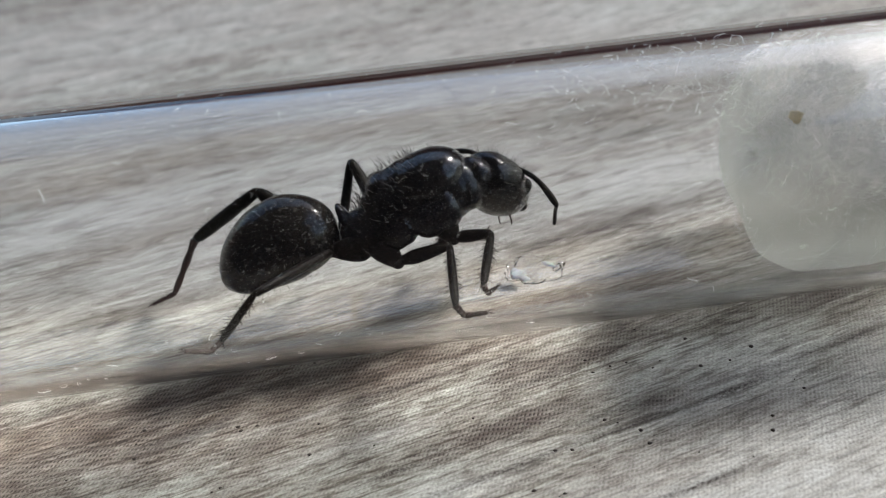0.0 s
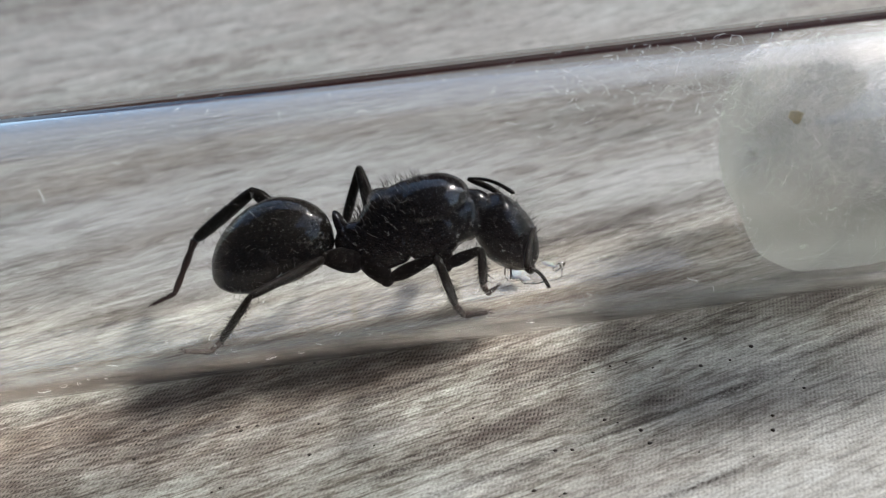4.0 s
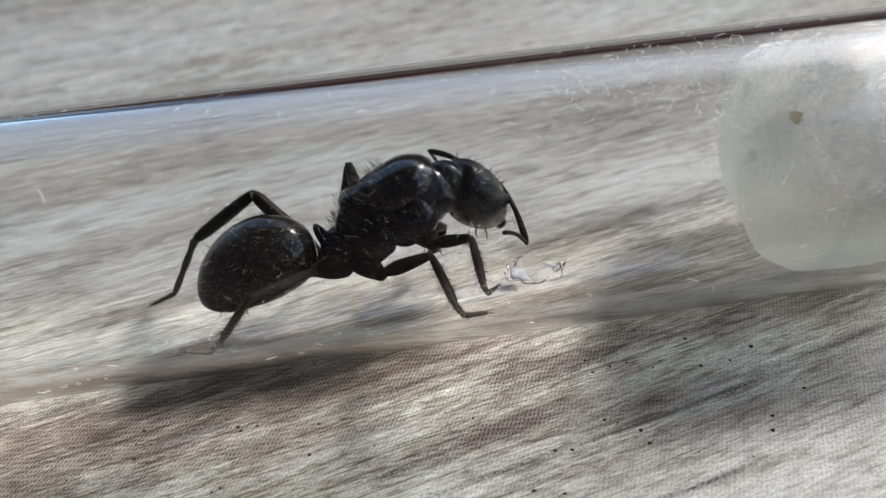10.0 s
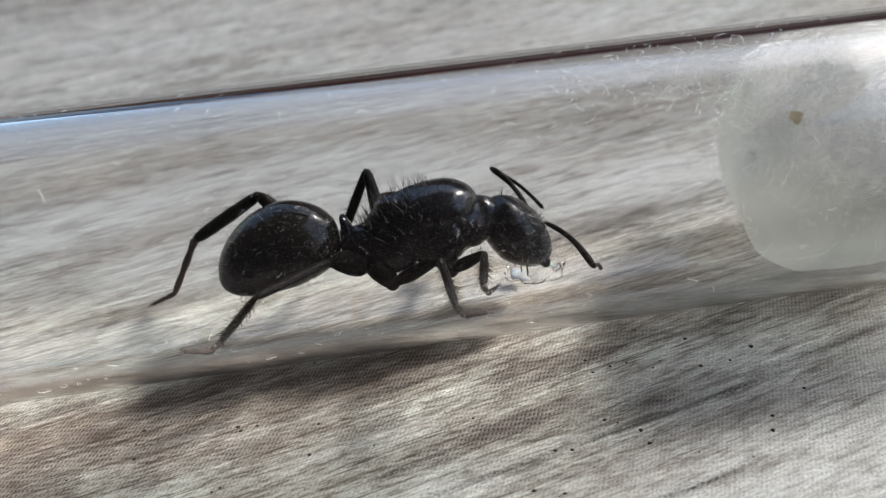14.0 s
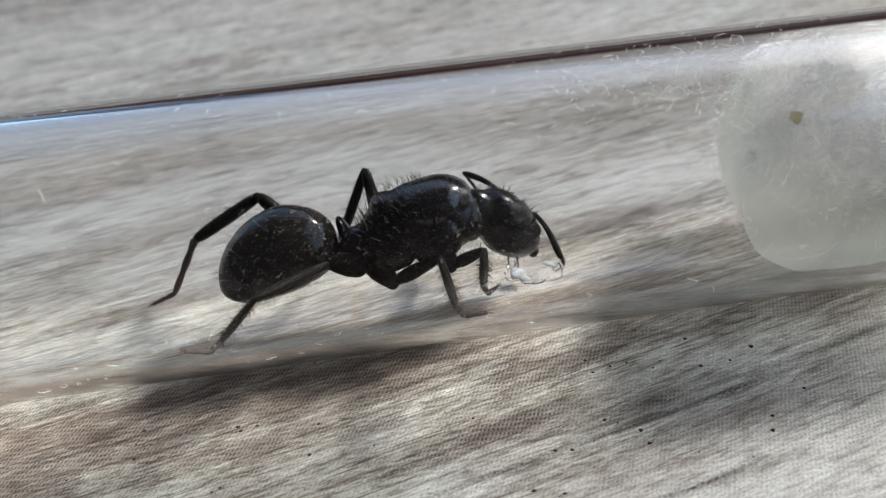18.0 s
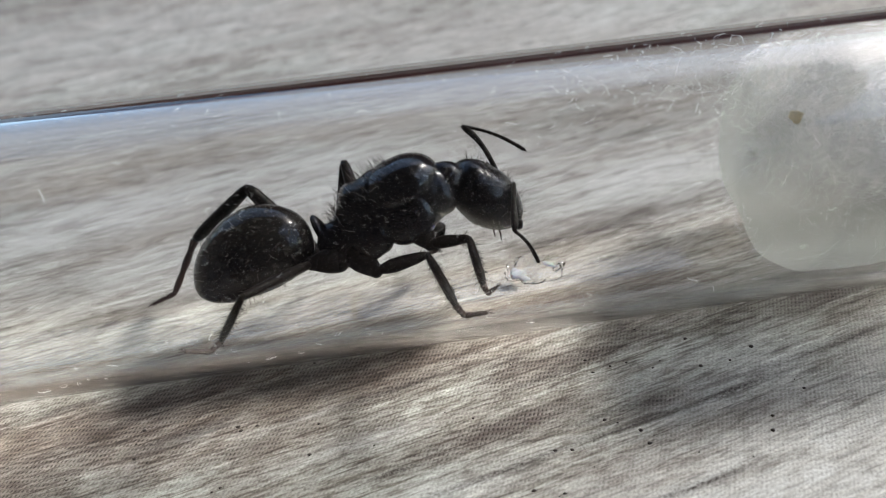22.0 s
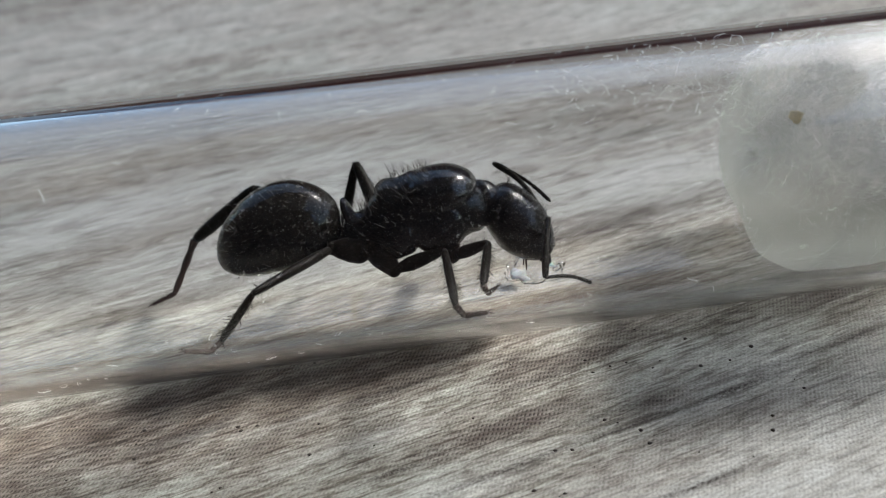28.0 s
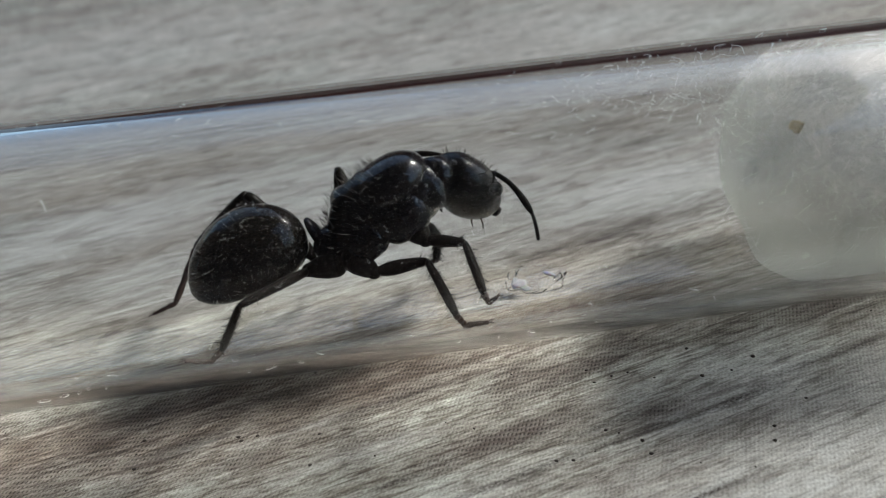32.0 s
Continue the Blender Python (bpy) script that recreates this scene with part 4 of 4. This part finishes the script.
# ---- motion of the ant ----
def motions():
    # seconds; petiole u, w, thorax pitch; gaster u, w, pitch; head pitch and turn; near elbow, near tip, far elbow, far tip
    rows = [
        (0, -3.45, 0.14, 16.83, -4.59, 0.75, 30, -43.14, 43.35, 9.14, -0.99, 8.92, -2.16, 3.32, 3.09, 99, 99),
        (0.5, -3.74, -0.2, 15.62, -4.93, 0.6, 27.71, -43.49, 27.76, 8.21, -3.05, 8.25, -3.59, 2.96, 2.93, 99, 99),
        (1, -3.76, -0.37, 12.13, -4.98, 0.61, 26.3, -51.92, 19.88, 7.23, -4.46, 7.05, -4.83, 4.21, 2.2, 99, 99),
        (1.5, -3.6, -0.85, 6.52, -4.77, 0.04, 24.31, -45.46, 0, 8.81, -6.43, 8.79, -6.67, 4.62, 1.43, 7.15, -0.65),
        (2, -3.13, -0.6, 3.77, -4.28, 0.18, 24.57, -46.65, 21.39, 9.66, -5.99, 9.85, -6.66, 5.33, 1.48, 8.04, -2.27),
        (2.5, -3.02, -0.51, 3.04, -4.1, 0.28, 24.97, -49.7, 11.09, 7.63, -5.07, 9.2, -6.09, 6.41, 0.91, 9.09, -3.1),
        (3, -3.1, -0.57, 2.53, -4.2, 0.31, 24.59, -43.38, 17.97, 6.02, -4.84, 6.04, -6.43, 5.53, 1.32, 9.25, -1.53),
        (3.5, -3.54, -0.4, 6.8, -4.71, 0.47, 26.08, -49.2, 7.74, 7.36, -4.64, 8.6, -6.16, 4.12, 1.36, 6.16, 0.44),
        (5.5, -3.77, -0.41, 5.63, -4.93, 0.5, 25.58, -53.66, 17.65, 6.64, -4.45, 7.23, -6.52, 4.84, 1.48, 8.28, -2),
        (6, -3.83, -0.4, 6.27, -4.92, 0.5, 25.32, -46.01, 3.73, 8.91, -3.53, 12.99, -5.44, 3.86, 1.53, 99, 99),
        (6.5, -4.29, -0.75, 15.29, -5.45, -0.02, 26.22, -37.65, 16.18, 9.55, -2.63, 10.45, -2.29, 2.89, 2.3, 99, 99),
        (7, -4.38, -0.71, 18.88, -5.56, -0.01, 26.98, -34.93, 30.1, 9, -2.17, 7.83, -2.16, 2.19, 2.81, 99, 99),
        (7.5, -4.48, -0.69, 20.84, -5.6, -0.07, 27.37, -37.62, 34.97, 8.04, -2.27, 6.48, -1.75, 1.89, 3.27, 99, 99),
        (8, -4.53, -0.61, 20.25, -5.66, -0.06, 27.37, -35.77, 31.2, 7.82, -2.39, 6.56, -1.69, 2.03, 3.25, 99, 99),
        (8.5, -4.54, -0.68, 22.31, -5.7, -0.06, 27.5, -46.51, 35.25, 6.89, -3.1, 5.04, -2.54, 2.84, 3.71, 99, 99),
        (9, -4.68, -0.7, 23.21, -5.86, -0.07, 27.51, -48.79, 30.31, 7.17, -3.29, 5.48, -2.52, 2.54, 3.47, 99, 99),
        (9.5, -4.69, -0.77, 23.76, -5.82, -0.18, 27.52, -48.44, 31.81, 6.94, -3.41, 5.31, -2.8, 3.2, 3.24, 99, 99),
        (10, -4.87, -0.85, 24.24, -6.02, -0.34, 28.8, -47.55, 31.66, 7.18, -3.14, 5.8, -2.19, 1.97, 3.33, 99, 99),
        (10.5, -4.89, -0.78, 23.98, -6.08, -0.26, 30.04, -48.44, 31.99, 6.87, -3.33, 4.8, -2.81, 3.33, 3.16, 99, 99),
        (11, -4.8, -0.86, 22.63, -5.95, -0.35, 28.92, -47.42, 23.74, 7.47, -4.11, 7.33, -4.41, 5.95, 2.89, 7.52, -0.48),
        (11.5, -4.52, -0.97, 15.99, -5.69, -0.3, 25.71, -58.31, 22.14, 6.73, -6.13, 6.64, -6.35, 6.69, 1.74, 7.56, -2.89),
        (12, -4.04, -0.86, 11.46, -5.14, -0.13, 26.11, -50.82, 0, 7.97, -6.63, 7.95, -6.95, 6.52, 1.4, 7.78, -2.92),
        (12.5, -3.42, -0.73, 6.6, -4.49, 0.09, 24.95, -49.48, 11.57, 9.1, -6.55, 9.3, -6.99, 5.95, 1.33, 8.12, -2.2),
        (13, -3.19, -0.55, 4.13, -4.26, 0.31, 25.08, -55.03, 4.76, 7.15, -5.47, 9.72, -6.24, 7.25, 0.66, 9.4, -3.91),
        (13.5, -3.13, -0.6, 3.97, -4.2, 0.3, 24.84, -52.06, 23.68, 9.48, -6.45, 9.62, -6.79, 5.71, 0.93, 8.5, -3.09),
        (14, -3.31, -0.64, 5.26, -4.45, 0.19, 25.08, -40.5, 12.62, 11.2, -5.18, 11.63, -5.48, 5.43, 1.83, 8.61, -1.37),
        (14.5, -3.35, -0.46, 7.82, -4.42, 0.33, 25.32, -43.61, 12.7, 8.56, -5.6, 8.54, -5.99, 6.29, 1.93, 9.31, -1.76),
        (16.5, -4.04, -0.47, 11.23, -5.2, 0.26, 26.32, -35.63, 17.15, 9.35, -3.59, 9.32, -4.13, 3.83, 1.89, 99, 99),
        (17, -4.09, -0.54, 13.6, -5.26, 0.09, 25.79, -44.64, 26.6, 9.14, -3.49, 7.95, -3.55, 3.08, 2.13, 99, 99),
        (17.5, -3.87, -0.6, 10.93, -4.97, 0.05, 25.95, -43.76, 25.21, 9.5, -3.46, 8.65, -4.12, 3.56, 2, 99, 99),
        (18, -3.52, -0.72, 8.8, -4.69, 0.07, 28.52, -45.41, 25.29, 9.16, -4.27, 9.29, -4.67, 3.81, 1.75, 99, 99),
        (18.5, -3.43, -0.77, 7.54, -4.6, -0, 27.26, -47.6, 31.06, 9.35, -4.92, 9.55, -5.34, 3.79, 1.54, 99, 99),
        (19, -3.38, -0.67, 7.52, -4.5, 0.09, 26.37, -47.19, 24.66, 10.35, -4.2, 11.68, -4.31, 4.34, 1.4, 99, 99),
        (19.5, -3.37, -0.63, 7.3, -4.48, 0.2, 25.36, -45.36, 23.2, 9.79, -3.58, 13.76, -4.52, 5.45, 2.04, 9.22, -0.85),
        (20, -3.86, -0.57, 13.5, -4.99, 0.23, 27.6, -37.53, 23.97, 8.39, -2.47, 12.58, -4.12, 3.18, 2.4, 99, 99),
        (20.5, -4.63, -0.39, 19.07, -5.76, 0.22, 29.48, -34.17, 30.89, 8.57, -0.91, 8.66, -1.75, 2.61, 2.9, 99, 99),
        (21, -4.8, -0.44, 21.5, -5.98, 0.25, 29.6, -29.99, 26.8, 8.16, -0.56, 8.37, -1.71, 1.58, 3.52, 99, 99),
        (21.5, -4.82, -0.33, 21.63, -5.98, 0.28, 29.35, -31.42, 32.76, 9.03, -0.38, 9.23, -0.71, 1.47, 3.74, 99, 99),
        (22, -4.93, -0.42, 20.46, -6.11, 0.3, 28.99, -35.82, 15.49, 6.52, -2.21, 7.82, -4.47, 4.03, 4.52, 7.6, 2.54),
        (22.5, -5.05, -0.33, 18.81, -6.27, 0.43, 28.37, -47.84, 0, 6.5, -4.36, 6.55, -4.68, 5.26, 3.05, 7.19, -1.03),
        (23, -4.99, -0.41, 19.21, -6.19, 0.38, 28.48, -47.21, 0, 7.81, -4.54, 8.16, -4.83, 6.23, 2.15, 7.55, -1.97),
        (23.5, -4.94, -0.45, 18.96, -6.17, 0.31, 28.48, -51.73, 0, 7.6, -5.46, 7.73, -5.79, 4.82, 2.05, 99, 99),
        (24, -5.08, -0.51, 18.12, -6.27, 0.29, 29.51, -53.45, 0, 8.29, -4.06, 8.49, -4.4, 4.12, 2, 99, 99),
        (24.5, -4.91, -0.53, 18.17, -6.11, 0.21, 27.72, -54.25, 0, 8.59, -3.95, 8.79, -4.29, 4.11, 1.93, 99, 99),
        (25, -4.64, -0.67, 13.89, -5.83, 0.16, 28.49, -50.55, 0, 7.35, -4.87, 7.4, -5.19, 5.24, 1.21, 99, 99),
        (25.5, -4.23, -0.62, 12.1, -5.42, 0.22, 27.48, -48.23, 6.48, 8.07, -5.05, 8.13, -5.37, 4.55, 1.37, 99, 99),
        (27.5, -2.99, -0.09, 4.73, -4.04, 0.92, 20.98, -48.84, 0, 9.58, -5.98, 9.71, -6.4, 6.51, 1.19, 9.28, -2.36),
        (28, -3.19, 0.14, 6.27, -4.2, 1.31, 23.33, -43.23, 0, 8.13, -5.37, 11, -6.27, 5.6, 2.09, 8.93, -0.82),
        (28.5, -3.42, 0.17, 8.17, -4.48, 1.38, 23.69, -39.75, 0, 6.12, -3.53, 8.25, -6.91, 6.44, 2.05, 9.53, -1.72),
        (29, -3.57, 0.26, 9.03, -4.68, 1.46, 25.51, -36.69, 0, 7.76, -3.22, 10.74, -5.35, 7.29, 2.16, 10.99, -1.61),
        (29.5, -4, 0.04, 13.78, -5.14, 1.16, 23.88, -34.57, 0, 8.32, -2.46, 11.73, -3.23, 4.4, 2.74, 6.96, 1.56),
        (30, -4.23, 0.04, 15.31, -5.38, 1.18, 25.89, -28.53, 0, 8.78, -1.02, 11.74, -1.19, 3.24, 2.96, 99, 99),
        (30.5, -4.31, -0.05, 19.76, -5.47, 1.09, 27.26, -27.65, 0, 9.28, 0.1, 11, 0.02, 2.85, 3.22, 99, 99),
        (31, -4.71, -0.07, 25.39, -5.91, 0.86, 29.24, -34.83, 28.64, 8.6, 1.77, 8.23, 0.53, 2.21, 3.65, 99, 99),
        (31.2, -4.92, -0.08, 25.35, -6.14, 0.88, 30.27, -35.36, 39.46, 8.24, 1.68, 7.09, 0.53, 2.01, 3.67, 99, 99),
        (31.5, -5.24, -0.1, 27.22, -6.48, 0.89, 31.81, -39.9, 39.47, 7.6, 1.55, 6.65, 0.3, 1.62, 3.86, 99, 99),
        (31.8, -5.25, -0.14, 25.62, -6.46, 0.97, 31.26, -38.32, 35.39, 7.37, 0.42, 7.81, -1.48, 0.54, 4, 99, 99),
        (32, -5.25, -0.17, 25.77, -6.45, 1.03, 30.9, -41.06, 35.94, 7.58, -0.56, 7.89, -2.4, 0.86, 3.82, 99, 99),
    ]
    legs = build_legs(next(r for r in rows if r[0] == 9))
    tracks = {}

    def key(ob, t, m):
        tracks.setdefault(ob, []).append((t, m))

    for row in rows:
        t, pu, pw, pa, gu, gw, ga, ha, hy = row[:9]
        near_e, near_t, far_e, far_t = (row[9 + 2 * i:11 + 2 * i] for i in range(4))
        tho = tilt(pu, pw, pa)
        key(thorax, t, tho)
        key(gaster, t, tilt(gu, gw, ga))
        key(petiole, t, tilt((pu + gu + 1.1) / 2 - 0.1, (pw + gw) / 2 + 0.1, (pa + ga) / 2))
        neck = (tho @ (Vector((7.8, 0, -1.3)) * MM)) / MM
        c, d = math.cos(radians(hy)), math.sin(radians(hy))
        way = Vector((c * math.cos(radians(ha)), d, c * math.sin(radians(ha))))
        hm = turn_to(neck + way * 0.68 + Vector((0, 0, 0.22)), neck + way * 2 + Vector((0, 0, 0.22)))
        key(head, t, hm)
        for side, elbow, tip in ((-1, near_e, near_t), (1, far_e, far_t)):
            base = (hm @ (Vector((3.0 if side < 0 else 2.7, side * 0.7, 1.6)) * MM)) / MM
            e = reach(base, elbow, SCAPE, side)
            if tip[0] > 90:
                tip = (e.x + 1.6, e.z - 3.2)
            f = reach(e, tip, FUNICLE)
            sc, fu = antennae[side]
            key(sc, t, turn_to(base, e))
            key(fu, t, turn_to(e, f))
        for femur, tibia, lf, lt, hip, knee, ankle, h0 in legs:
            h = (tho @ (hip * MM)) / MM
            k = bend(h, ankle, lf, lt, knee + (h - h0) * 0.6)
            key(femur, t, turn_to(h, k))
            key(tibia, t, turn_to(k, ankle))
    for ob, keyed in tracks.items():
        walk(ob, keyed)


motions()
